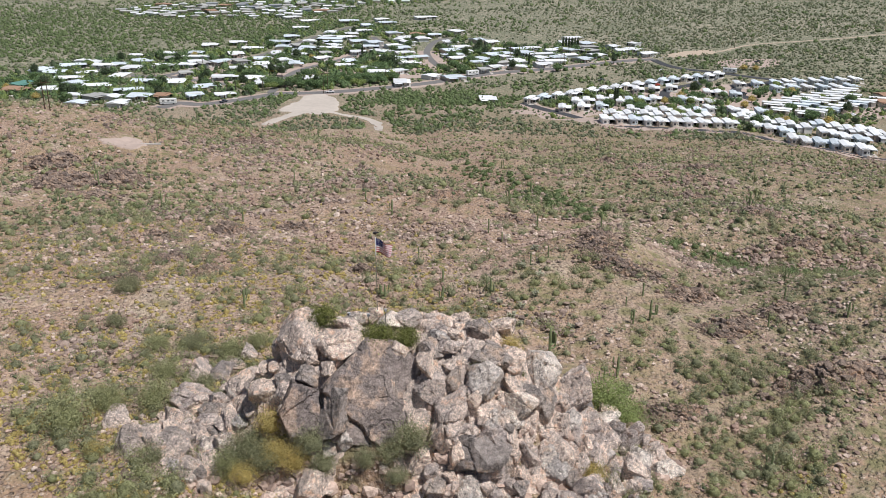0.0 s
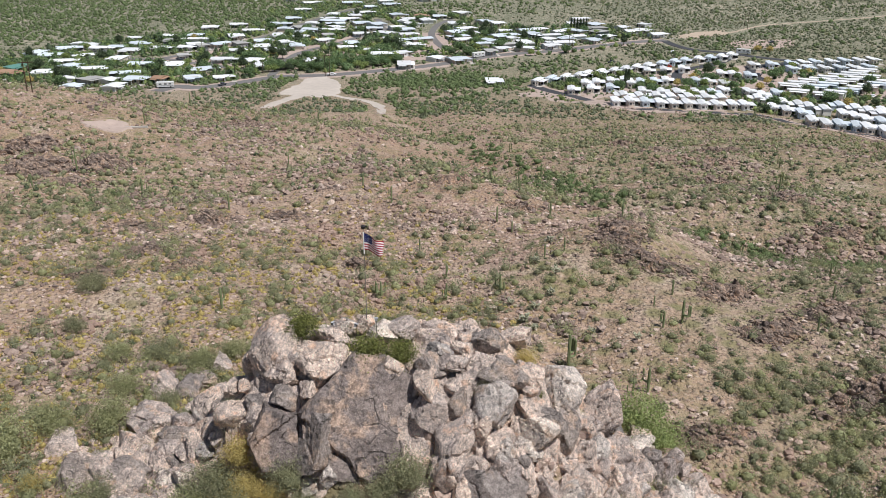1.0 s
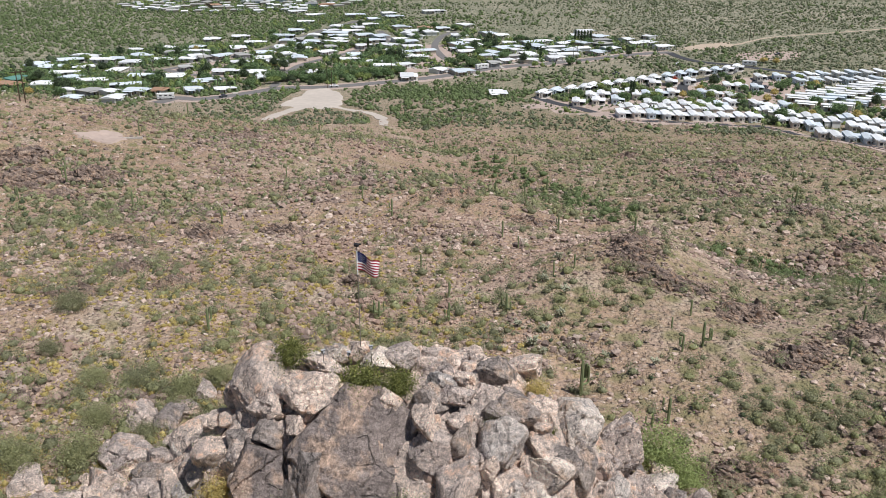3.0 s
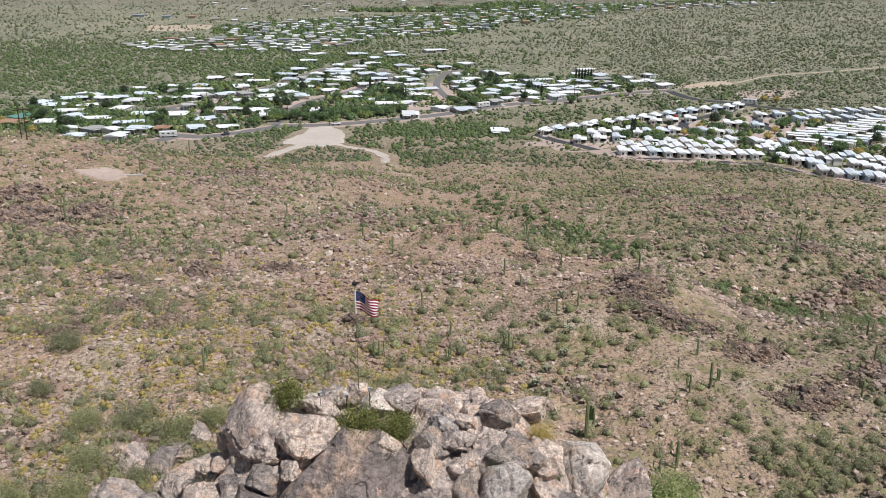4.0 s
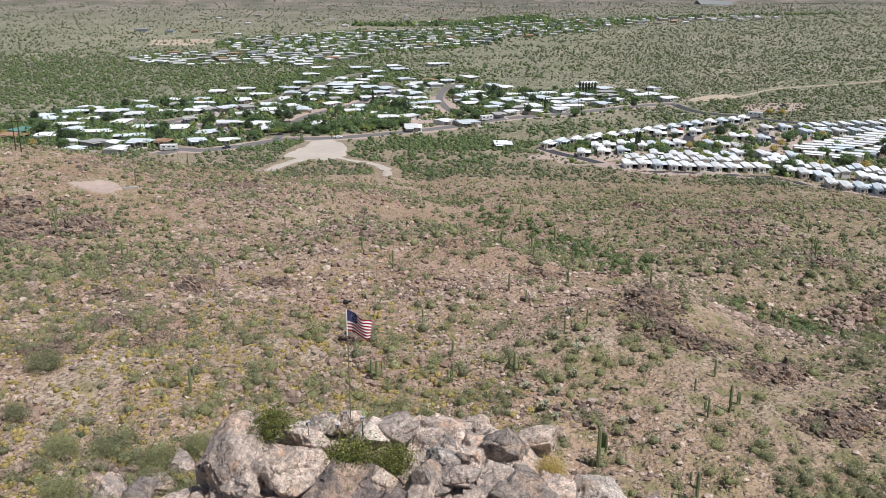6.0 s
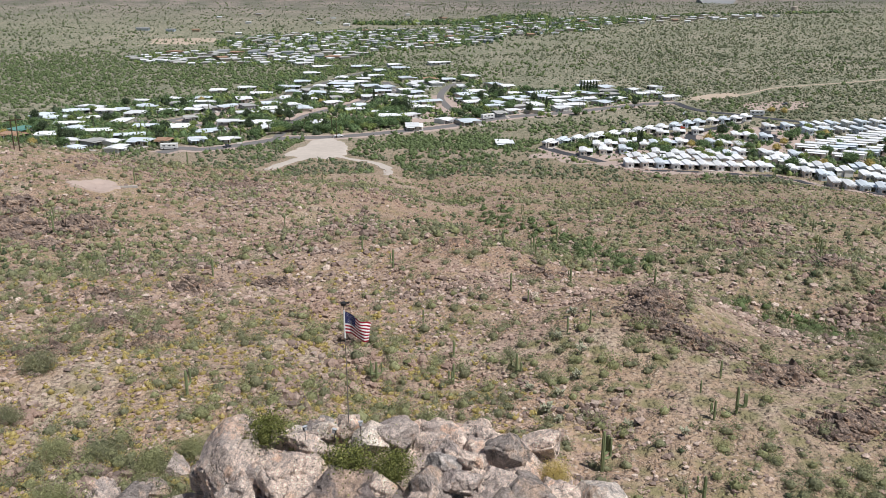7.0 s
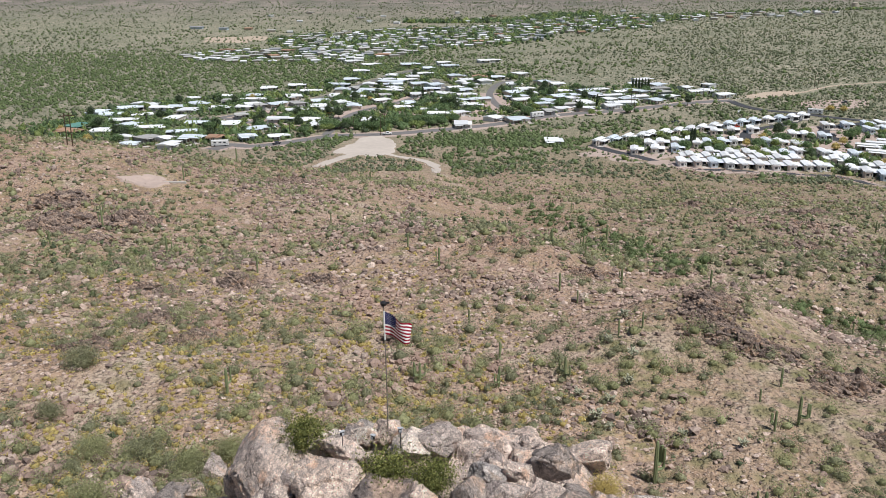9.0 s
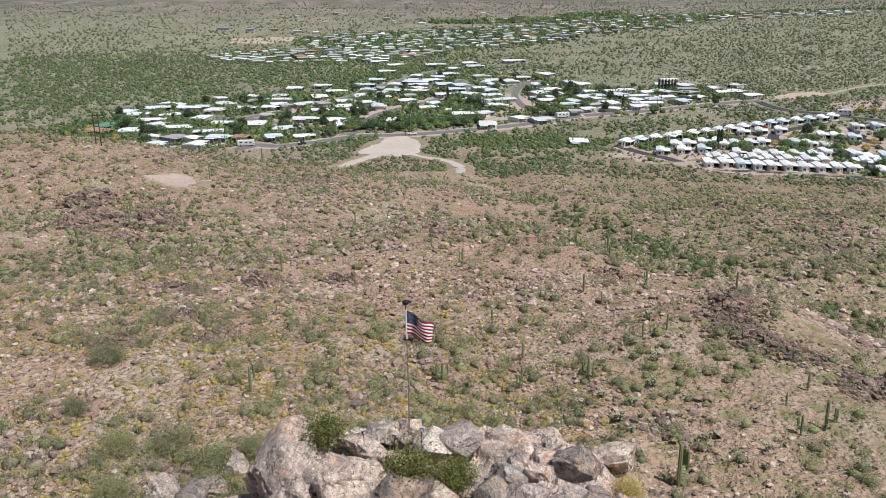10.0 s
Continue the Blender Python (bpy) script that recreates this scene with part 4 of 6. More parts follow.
def build_scrub():
    """The scrub nobody could count, one joined mesh for each kind and distance."""
    rng = np.random.default_rng(33)
    near = [puff(rng, 230, 0.10, 14, 0.85, 0.11, 1, 0.64) for _ in range(12)]
    airy = [puff(rng, 250, 0.09, 16, 1.0, 0.13, 1, 0.60) for _ in range(12)]
    low = [puff(rng, 80, 0.15, 8, 0.75, 0.11, 1, 0.66) for _ in range(10)]
    tuft = [puff(rng, 26, 0.24, 6, 0.7, 0.09, 1, 0.85) for _ in range(8)]
    mid = [puff(rng, 18, 0.26, 7, 0.9, 0.10, 1, 0.85) for _ in range(8)]
    round_mid = [puff(rng, 60, 0.17, 8, 0.95, 0.08, 1, 0.9) for _ in range(8)]
    far = [puff(rng, 3, 0.5, 4, 0.9, 0.05, 1) for _ in range(8)]
    dots = [puff(rng, 3, 0.42, 5, 0.85, 0.05, 1, 0.97) for _ in range(8)]
    round_far = [puff(rng, 8, 0.36, 6, 0.95, 0.05, 1, 0.95) for _ in range(8)]
    bare_back = lambda x, y: 0.35 * bump(x, y, 6, 76, 16, 16) + 0.12 * bump(x, y, 30, 62, 16, 14)
    left = lambda x: np.clip(-x / 25, -0.5, 0.5)
    kinds = [
        # material, label, shapes, near, far, half angle, count, sizes, where it thrives
        (CREOSOTE, "olive-green creosote bushes dotted over the slope", near, 54, 150, 38, 1700, (0.6, 1.6), lambda x, y: 0.1 - 0.2 * left(x) - bare_back(x, y)),
        (BURSAGE, "grey-green bursage scrub on the slope", low, 46, 150, 40, 2300, (0.3, 0.85), lambda x, y: 0.1 + 0.3 * left(x) - bare_back(x, y)),
        (DARKSHRUB, "small dark green shrubs dotted over the slope", low, 46, 150, 40, 2300, (0.3, 0.8), lambda x, y: -0.05 + 0.45 * np.clip((x - 34) / 25, 0, 1) - bare_back(x, y)),
        (BRITTLE, "yellow-brown brittlebush tufts on the slope", tuft, 36, 140, 42, 14500, (0.32, 0.78), lambda x, y: -0.1 + 1.3 * left(x) - 0.25 * np.clip((y - 90) / 50, 0, 1)),
        (PALOVERDE, "light green palo verde shrubs on the slope", airy, 44, 150, 40, 1150, (0.9, 2.0), lambda x, y: 0.05 + 0.4 * left(x)),
        (BURSAGE, "pale olive shrubs on the slope", airy, 46, 150, 40, 1150, (0.8, 2.0), lambda x, y: 0.05 + 0.3 * left(x) - bare_back(x, y)),
        (PALOVERDE, "light olive shrubs on the flat beside the knob", airy, 50, 88, 40, 520, (0.6, 1.6), lambda x, y: -0.7 + 1.15 * np.clip((x - 18) / 10, 0, 1)),
        (CREOSOTE, "olive-green bushes thick on the hillside past the knob", near, 70, 160, 38, 2600, (0.4, 1.2), lambda x, y: -0.75 + 1.25 * np.clip((x - 26) / 20, 0, 1)),
        (SCRUB, "small grey-green shrubs on the hillside past the knob", low, 64, 170, 38, 4200, (0.25, 0.7), lambda x, y: -0.75 + 1.25 * np.clip((x - 20) / 20, 0, 1)),
        (MESQUITE, "fresh green bushes along the wash", near, 90, 190, 33, 1900, (0.5, 1.5), lambda x, y: 1.2 * np.exp(-(line_distance(x, y, WASH) / 5.5) ** 2) - 0.85),
        (CREOSOTE, "olive-green creosote bushes on the far slope", mid, 140, 420, 33, 5600, (0.5, 1.6), lambda x, y: 0.2 + 0.1 * left(x + 20)),
        (PALOVERDE, "light green shrubs on the far slope", mid, 140, 420, 33, 3000, (0.5, 1.7), lambda x, y: 0.1 + 0.4 * left(x + 20)),
        (DARKSHRUB, "dark green shrubs on the far slope", mid, 140, 420, 33, 2500, (0.4, 1.3), lambda x, y: 0.0 + 0.5 * np.clip((x - 20) / 40, 0, 1)),
        (BURSAGE, "grey-green scrub on the far slope", mid, 140, 420, 33, 3600, (0.4, 1.2), lambda x, y: 0.1 + 0.3 * left(x + 20)),
        (MESQUITE, "green mesquite thicket along the wash", round_mid, 120, 430, 33, 7000, (0.7, 2.0), lambda x, y: 1.7 * np.exp(-(line_distance(x, y, WASH) / (2.5 + y / 64)) ** 2) - 0.98 + 0.75 * np.clip((y - 350) / 60, 0, 1)),
        (SCRUB, "grey-green desert scrub on the plain", dots, 380, 950, 31, 30000, (0.6, 2.1), lambda x, y: 0.5 - 0.75 * bump(x, y, -60, 620, 150, 110) - 0.9 * bump(x, y, 165, 465, 90, 60)),
        (SCRUB, "grey-green scrub thick on the rise behind the park", dots, 600, 1700, 31, 30000, (0.7, 2.5), lambda x, y: -0.75 + 1.5 * np.clip((x - 0.16 * y) / 60, 0, 1)),
        (CREOSOTE, "pale olive scrub on the rise behind the park", dots, 600, 1500, 31, 9000, (0.8, 2.4), lambda x, y: -0.75 + 1.35 * np.clip((x - 0.10 * y) / 60, 0, 1)),
        (SCRUB, "dark scrub far out over the plain and hills", far, 900, 2300, 31, 17000, (1.3, 3.4), lambda x, y: 0.4 - 0.9 * bump(x, y, -105, 1110, 200, 150)),
        (CREOSOTE, "olive-green bushes at the foot of the slope", mid, 240, 440, 33, 3400, (0.6, 1.8), lambda x, y: 0.15 + 0 * x),
        (PALOVERDE, "light green bushes at the foot of the slope", mid, 260, 440, 33, 2200, (0.6, 1.9), lambda x, y: 0.1 + 0 * x),
        (MESQUITE, "green mesquite thicket below the main road", round_far, 440, 515, 16, 4200, (1.2, 2.8), lambda x, y: -0.9 + 1.8 * bump(x, y, 2, 484, 52, 17) + 1.2 * bump(x, y, -112, 480, 26, 9)),
        (MESQUITE, "dense mesquite wood on the valley floor", round_far, 560, 1050, 33, 19000, (1.3, 3.4), lambda x, y: -1.0 + 2.4 * bump(x, y, -330, 770, 180, 130) + 0.8 * fbm(x, y, 70, 2, 63)),
        (MESQUITE, "dark green mesquite trees over the plain", round_far, 390, 1800, 31, 16000, (1.3, 3.4), lambda x, y: -0.4 + 1.9 * bump(x, y, -310, 760, 230, 170) + 1.1 * bump(x, y, -15, 472, 50, 24) + 0.9 * bump(x, y, -110, 478, 40, 12) + 0.3 * bump(x, y, -80, 1150, 400, 170) - 0.6 * bump(x, y, 500, 1200, 300, 400) + 0.7 * fbm(x, y, 60, 2, 64)),
    ]
    for material, label, shapes, lo_d, hi_d, half, count, (lo, hi), thrives in kinds:
        x, y = in_view_fan(rng, count, lo_d, hi_d, half)
        good = thrives(x, y) + 0.55 * fbm(x, y, 20, 2, 61) > rng.uniform(-0.5, 0.5, count)
        on_road = np.zeros(count, bool)
        for line in TOWN_ROADS + [TRAIL] + LOT_TRACKS:
            on_road |= line_distance(x, y, line) < 7
        bare = (np.hypot((x + 67) / 19, (y - 468) / 35) < 1) | (np.hypot((x + 80.5) / 7, (y - 198) / 6) < 1)
        knob = np.hypot((x + 4) / 21, (y - 49.5) / 9) < 1
        keep = good & ~on_road & ~bare & ~knob
        x, y = x[keep], y[keep]
        size = lo + (hi - lo) * rng.random(len(x)) ** 1.5
        v, f = spread(shapes, x, y, ground_height(x, y) - 0.05, size, rng.uniform(0.85, 1.3, len(x)), rng)
        tagged(big_mesh("scrub", v, f, material, True), label, "scrub", kind="stuff")


build_scrub()


def crooked(rng, a, b, bend=0.15, n=4):
    a, b = Vector(a), Vector(b)
    d = (b - a).length * bend
    return [a.lerp(b, k / n) + Vector(rng.normal(0, d, 3)) * (0 if k in (0, n) else 1) for k in range(n + 1)]


def shrub(x, y, z, width, material, label, category, rng, leaves=900, height=0.75, name="desert_shrub", leaf=0.05):
    """A shrub with its own stems and small leaves."""
    root = empty(name, label, category, at=(x, y, z), turn=float(rng.uniform(0, 360)))
    v, f = puff(rng, leaves, leaf, 24, height + 0.15, 0.13, 2, 0.55)
    lv, lf = puff(rng, leaves // 3, leaf * 0.8, 14, height + 0.1, 0.28, 0)
    v, f = np.concatenate([v, lv]), np.concatenate([f, lf + len(v)])
    crown = big_mesh("foliage", v * (width / 1.7), f, material, True)
    crown.parent = root
    bm = bmesh.new()
    for _ in range(9):
        w, r = rng.uniform(0, 2 * math.pi), width * rng.uniform(0.2, 0.42)
        tube(bm, crooked(rng, (0, 0, -0.1), (r * math.cos(w), r * math.sin(w), width * rng.uniform(0.2, 0.42))), [0.03, 0.025, 0.02, 0.014, 0.008], 5)
    part("branchwork", bm, BARK, root)
    return root


plant_rng = np.random.default_rng(77)
SHRUBS = [
    # x, y, width, kind
    (-11.4, 51.7, 3.3, 0), (-5.9, 49.4, 3.6, 0), (-3.3, 49.0, 3.1, 0), (3.9, 47.0, 2.4, 1), (-18.3, 45.3, 4.6, 1), (-15.9, 46.1, 3.6, 2), (-11.7, 43.9, 4.0, 1),
    (-6.7, 42.2, 2.6, 1), (-2.5, 42.8, 4.4, 1), (-4.5, 42.3, 3.0, 1), (-22.6, 54.8, 2.4, 1), (-17.0, 49.1, 2.7, 1), (-1.5, 47.2, 1.1, 0), (7.9, 48.5, 1.2, 0),
    (6.9, 50.4, 2.4, 2), (11.5, 50.1, 1.2, 2), (15.4, 53.4, 1.8, 2), (17.6, 55.4, 6.4, 3), (19.9, 53.2, 4.2, 3), (-15.1, 44.1, 3.4, 2), (-29.7, 54.8, 5.0, 4),
]
MORE_SHRUBS = [
    (-37.1, 50.4, 6.4, 4), (-34.1, 53.8, 4.6, 4), (-27.1, 45.3, 2.8, 1), (-32.8, 45.9, 2.3, 2), (13.8, 45.1, 2.6, 2), (19.0, 48.1, 2.2, 1), (14.7, 44.7, 3.1, 2),
    (-28.7, 68.0, 3.5, 1), (-23.8, 64.9, 3.3, 4), (-42.3, 85.1, 4.3, 1), (-40.5, 74.8, 3.1, 1), (-12, 66, 4.5, 4), (-7, 67, 4.0, 4), (-1, 65, 4.5, 4), (-30, 60, 3.8, 4),
    (-16.4, 43.8, 4.2, 1), (-13.4, 43.2, 3.6, 2), (-19.6, 43.9, 3.4, 4), (-10.6, 42.6, 3.0, 1), (-17.9, 42.6, 3.2, 2), (-33.1, 67.5, 3.4, 4), (-25.2, 57.8, 2.6, 1), (-21.0, 67.0, 3.2, 4), (-3.9, 41.2, 2.6, 1),
]
SHRUB_KINDS = [(JOJOBA, "glossy yellow-green jojoba shrub rooted between boulders", "shrub"), (CREOSOTE, "dark olive creosote bush among the rocks", "bush"),
               (BRITTLE, "half-dry yellow brittlebush on the rocks", "bush"), (LIMESHRUB, "airy light green palo verde shrub", "shrub"), (PALOVERDE, "pale grey-green shrub on the stony slope", "shrub")]
for sx, sy, width, k in SHRUBS + MORE_SHRUBS:
    shrub(sx, sy, 71.2 if sx < -10 and k == 0 else 70.2 if k == 0 and sy > 48.5 else gz(sx, sy) + (0.8 if -21 < sx < 12 and sy < 53 else 0.1), width, *SHRUB_KINDS[k], plant_rng, (3200 if k == 0 else 3900) if width > 2 else 1200, 0.6 if k == 0 else 0.75, leaf=0.065 if k == 0 else 0.05)


def saguaro(x, y, height, arms, rng):
    """A ribbed column cactus with upturned arms."""
    root = empty("saguaro", "tall green ribbed saguaro " + ("with upturned arms" if arms else "with a single column"), "cactus", "saguaros", (x, y, gz(x, y) - 0.05), float(rng.uniform(0, 360)))
    r = 0.036 * height + 0.04
    bm = tube(bmesh.new(), [(0, 0, height * k) for k in (0, 0.1, 0.4, 0.75, 0.93, 0.985, 1.0)], [r * 0.8, r * 0.92, r * 1.05, r, r * 0.85, r * 0.5, r * 0.12], 16, 0.16)
    part("trunk", bm, CACTUS, root)
    for k in range(arms):
        w, at, out = rng.uniform(0, 2 * math.pi), height * rng.uniform(0.25, 0.45), r * rng.uniform(3.6, 5.6)
        up = height * rng.uniform(0.35, 0.55)
        c, s = math.cos(w), math.sin(w)
        path = [(c * r * 0.5, s * r * 0.5, at), (c * out * 0.75, s * out * 0.75, at + r * 0.1), (c * out, s * out, at + r), (c * out, s * out, at + up * 0.6), (c * out, s * out, at + up), (c * out, s * out, at + up + r * 0.4)]
        part("arm", tube(bmesh.new(), path, [r * 0.6, r * 0.7, r * 0.76, r * 0.78, r * 0.66, r * 0.1], 12, 0.16), CACTUS, root)


# x, y, height, arms
SAGUAROS = [
    (-25.3, 79.6, 2.9, 1), (-7.1, 84.7, 2.3, 3), (-7.8, 86.0, 1.9, 0), (0.9, 84.0, 2.4, 2), (1.0, 91.5, 2.2, 1), (7.5, 85.1, 2.6, 2), (13.4, 67.4, 3.9, 4), (18.8, 61.3, 1.8, 2),
    (20.4, 61.9, 2.8, 1), (25.0, 74.7, 2.1, 2), (27.4, 75.8, 2.9, 2), (28.3, 83.6, 2.1, 0), (18.7, 124.0, 2.8, 2), (9.4, 118.3, 2.7, 1), (11.3, 112.5, 1.9, 0), (16.7, 95.0, 1.9, 1),
    (-2.7, 104.2, 2.0, 0), (-8.0, 130.0, 3.2, 1), (-13.5, 137.9, 2.5, 0), (10.1, 146.1, 2.7, 1),
]
MORE_SAGUAROS = [
    (15.0, 138.9, 2.3, 0), (15.6, 147.8, 3.2, 1), (-73.2, 158.1, 3.8, 1), (-54.6, 141.3, 3.3, 1), (26.5, 105.7, 2.3, 0), (48.5, 115.8, 1.9, 0), (51.1, 91.6, 2.2, 1), (46.9, 81.4, 2.2, 0),
    (52.0, 74.0, 2.3, 2), (32.2, 45.8, 2.0, 1), (14.0, 94.1, 1.9, 0), (41.7, 73.2, 1.9, 0), (72.0, 115.1, 2.0, 0), (-4.8, 381.4, 5.0, 2), (44.8, 380.2, 4.4, 1), (25.1, 79.6, 1.4, 0),
    (-95.3, 248.8, 3.1, 0), (-74.8, 206.5, 3.4, 1), (-34.1, 180.3, 2.6, 0), (145.8, 376.6, 4.6, 1),
]
for row in SAGUAROS + MORE_SAGUAROS:
    saguaro(*row, plant_rng)
for _ in range(14):
    d, a = plant_rng.uniform(130, 400), radians(plant_rng.uniform(-32, 34))
    saguaro(d * math.sin(a), d * math.cos(a), plant_rng.uniform(2.4, 4.6), int(plant_rng.integers(0, 4)), plant_rng)


def cholla(x, y, size, rng):
    """A pale cholla: short jointed branches covered in spines."""
    root = empty("cholla", "pale spiny teddy-bear cholla on the sandy flat", "cactus", "chollas", (x, y, gz(x, y) - 0.03), float(rng.uniform(0, 360)))
    bm = bmesh.new()
    tube(bm, crooked(rng, (0, 0, 0), (0, 0, size * 0.6), 0.06), [size * 0.09] * 3 + [size * 0.08] * 2, 7)
    part("trunk", bm, BARK, root)
    bm = bmesh.new()
    for _ in range(26):
        w, h, q = rng.uniform(0, 2 * math.pi), rng.uniform(0.3, 0.75), rng.uniform(0.2, 0.5)
        a = Vector((0.1 * math.cos(w), 0.1 * math.sin(w), h)) * size
        tube(bm, crooked(rng, a, a + Vector((q * math.cos(w), q * math.sin(w), rng.uniform(0.05, 0.4))) * size, 0.1, 3), [size * 0.05, size * 0.075, size * 0.075, size * 0.03], 6)
    part("crown", bm, CHOLLA, root, "pale straw-coloured spiny branches")


for cx, cy, size in [(9.7, 76.5, 1.3), (11.2, 79.0, 1.0), (13.4, 83, 1.1), (14.6, 88, 1.2), (12.6, 92, 1.0), (17.0, 74.5, 0.9), (21.5, 72.0, 1.0), (8.4, 80.5, 0.9), (15.2, 99, 1.3), (10.6, 75.2, 0.8)]:
    cholla(cx, cy, size, plant_rng)


# ---- flag, lamps and poles ----
STEEL = plain_material("dull_steel", (0.32, 0.29, 0.26), 0.5, 0.6, 0.3, 6)
WHITE_PIPE = plain_material("white_pipe", (0.78, 0.78, 0.76), 0.5, 0.0, 0.1, 6)
BLACK_PLASTIC = plain_material("black_plastic", (0.025, 0.025, 0.027), 0.5, 0.0, 0.2, 6)
LENS = plain_material("lamp_lens", (0.45, 0.46, 0.48), 0.2, 0.0, 0.1, 6)
FLAG_RED = plain_material("flag_red_cloth", (0.30, 0.014, 0.035), 0.8, 0.0, 0.15, 5)
FLAG_WHITE = plain_material("flag_white_cloth", (0.80, 0.78, 0.78), 0.8, 0.0, 0.1, 5)
FLAG_BLUE = plain_material("flag_blue_cloth", (0.022, 0.03, 0.13), 0.8, 0.0, 0.15, 5)
WOOD_POLE = plain_material("creosoted_pole", (0.11, 0.075, 0.05), 0.9, 0.0, 0.35, 3)


def flag_place(u, v):
    """A place on the wind-blown cloth: u along the fly, v up the hoist, both 0 to 1."""
    fly, hoist = 1.75, 1.35
    wave = 0.26 * math.sin(6.0 * u + 1.3 * v) * u ** 0.7 + 0.09 * math.sin(13 * u - 2.5 * v) * u
    drop = -0.34 * u - 0.16 * u * u + 0.10 * math.sin(7.0 * u + 0.8) * u
    return Vector((fly * u * (0.80 + 0.08 * v), wave - 0.30 * u, hoist * v * (1 - 0.18 * u) + drop))


def cloth(u0, u1, v0, v1, nu, nv, off=0.0):
    bm = bmesh.new()
    for side in (off, -off) if off else (0.0,):
        grid = [[bm.verts.new(flag_place(u0 + (u1 - u0) * i / nu, v0 + (v1 - v0) * j / nv) + Vector((0, side, 0))) for i in range(nu + 1)] for j in range(nv + 1)]
        for j in range(nv):
            for i in range(nu):
                f = bm.faces.new((grid[j][i], grid[j][i + 1], grid[j + 1][i + 1], grid[j + 1][i]))
                f.smooth = True
    return bm


def build_flagpole():
    x, y = -5.9, 50.3
    z = 74.2
    root = empty("flagpole", "thin steel flagpole with a wind-blown striped flag on the boulders", "flagpole", at=(x, y, z - 0.6))
    part("pole", tube(bmesh.new(), [(0, 0, -0.5), (0, 0, 2.6), (-0.03, 0, 5.2)], [0.04, 0.035, 0.03], 8), STEEL, root, "thin rusty steel pole")
    part("upper_pole", tube(bmesh.new(), [(-0.03, 0, 5.1), (-0.05, 0, 6.85)], [0.05, 0.05], 8), WHITE_PIPE, root, "white upper pole section")
    bm = tube(bmesh.new(), [(-0.05, 0, 6.85), (-0.05, 0, 7.15)], [0.02, 0.02], 6)
    tube(bm, [(-0.05, 0, 7.13), (-0.05, 0, 7.2), (-0.05, 0, 7.35), (-0.05, 0, 7.42)], [0.05, 0.17, 0.2, 0.06], 10)
    box(bm, -0.05, -0.05, 7.3, 0.28, 0.05, 7.38)
    part("finial", bm, BLACK_PLASTIC, root, "dark finial lamp")
    flag = empty("flag", "", "", at=(0.0, -0.02, 5.45))
    flag.parent = root
    for key in ("label", "category"):
        if key in flag:
            del flag[key]
    edge = [k / 13 for k in range(14)]
    for k in range(13):
        start = 0.42 if k > 5 else 0.0
        part("stripe", cloth(start, 1, edge[k], edge[k + 1], 22, 2), FLAG_RED if k % 2 == 0 else FLAG_WHITE, flag)
    part("canton", cloth(0, 0.42, edge[6], 1, 12, 8), FLAG_BLUE, flag, "dark blue canton")
    for row in range(9):
        for col in range(6 if row % 2 == 0 else 5):
            u, v = (0.035 + 0.07 * col + (0 if row % 2 == 0 else 0.035)), edge[6] + (7 / 13) * (row + 0.9) / 9.8
            c = flag_place(u, v)
            bm = bmesh.new()
            for side in (-0.012, 0.012):
                ring = [bm.verts.new(c + Vector((0.022 * (1 if s % 2 == 0 else 0.45) * math.sin(math.pi * s / 5), side, 0.022 * (1 if s % 2 == 0 else 0.45) * math.cos(math.pi * s / 5)))) for s in range(10)]
                bm.faces.new(ring)
            part("star", bm, FLAG_WHITE, flag)


build_flagpole()


def solar_lamp(x, y, z, height, turn):
    root = empty("solar_spotlight", "small black solar spotlight on a stake between rocks", "lamp", "spotlights", (x, y, z), turn)
    part("stake", tube(bmesh.new(), [(0, 0, -0.3), (0, 0, height)], [0.022, 0.022], 6), BLACK_PLASTIC, root)
    part("head", one_box(-0.11, -0.10, height, 0.11, 0.10, height + 0.24, bevel=0.03), BLACK_PLASTIC, root)
    part("lens", one_box(-0.085, -0.115, height + 0.04, 0.085, -0.10, height + 0.2), LENS, root, "grey glass lens")
    part("solar_panel", one_box(-0.16, -0.08, height + 0.25, 0.16, 0.12, height + 0.275), LENS, root, "flat grey solar panel")


solar_lamp(-5.1, 49.6, 72.5, 0.75, 10)
solar_lamp(-6.7, 49.6, 72.3, 0.45, -30)
solar_lamp(-8.6, 50.2, 72.2, 0.4, 40)


def power_pole(x, y, height):
    root = empty("power_pole", "dark wooden utility pole with a crossarm", "pole", "power poles", (x, y, gz(x, y)), 15)
    part("shaft", tube(bmesh.new(), [(0, 0, -0.5), (0, 0, height)], [0.17, 0.11], 8), WOOD_POLE, root)
    part("crossarm", one_box(-1.5, -0.08, height - 0.9, 1.5, 0.08, height - 0.7), WOOD_POLE, root)


for px, py, ph in [(-113, 227, 8.5), (-111.6, 227, 9), (-65.5, 502, 13), (-63, 503, 13), (90, 582, 14), (92.5, 583, 14), (240, 676, 12), (243, 677, 12), (150, 640, 10), (-30, 545, 9), (60, 640, 9), (-160, 590, 9)]:
    power_pole(px, py, ph)

# ---- homes ----
def wall_paint(name, color):
    return plain_material(name, color, 0.75, 0.0, 0.14, 0.7, 0.12)


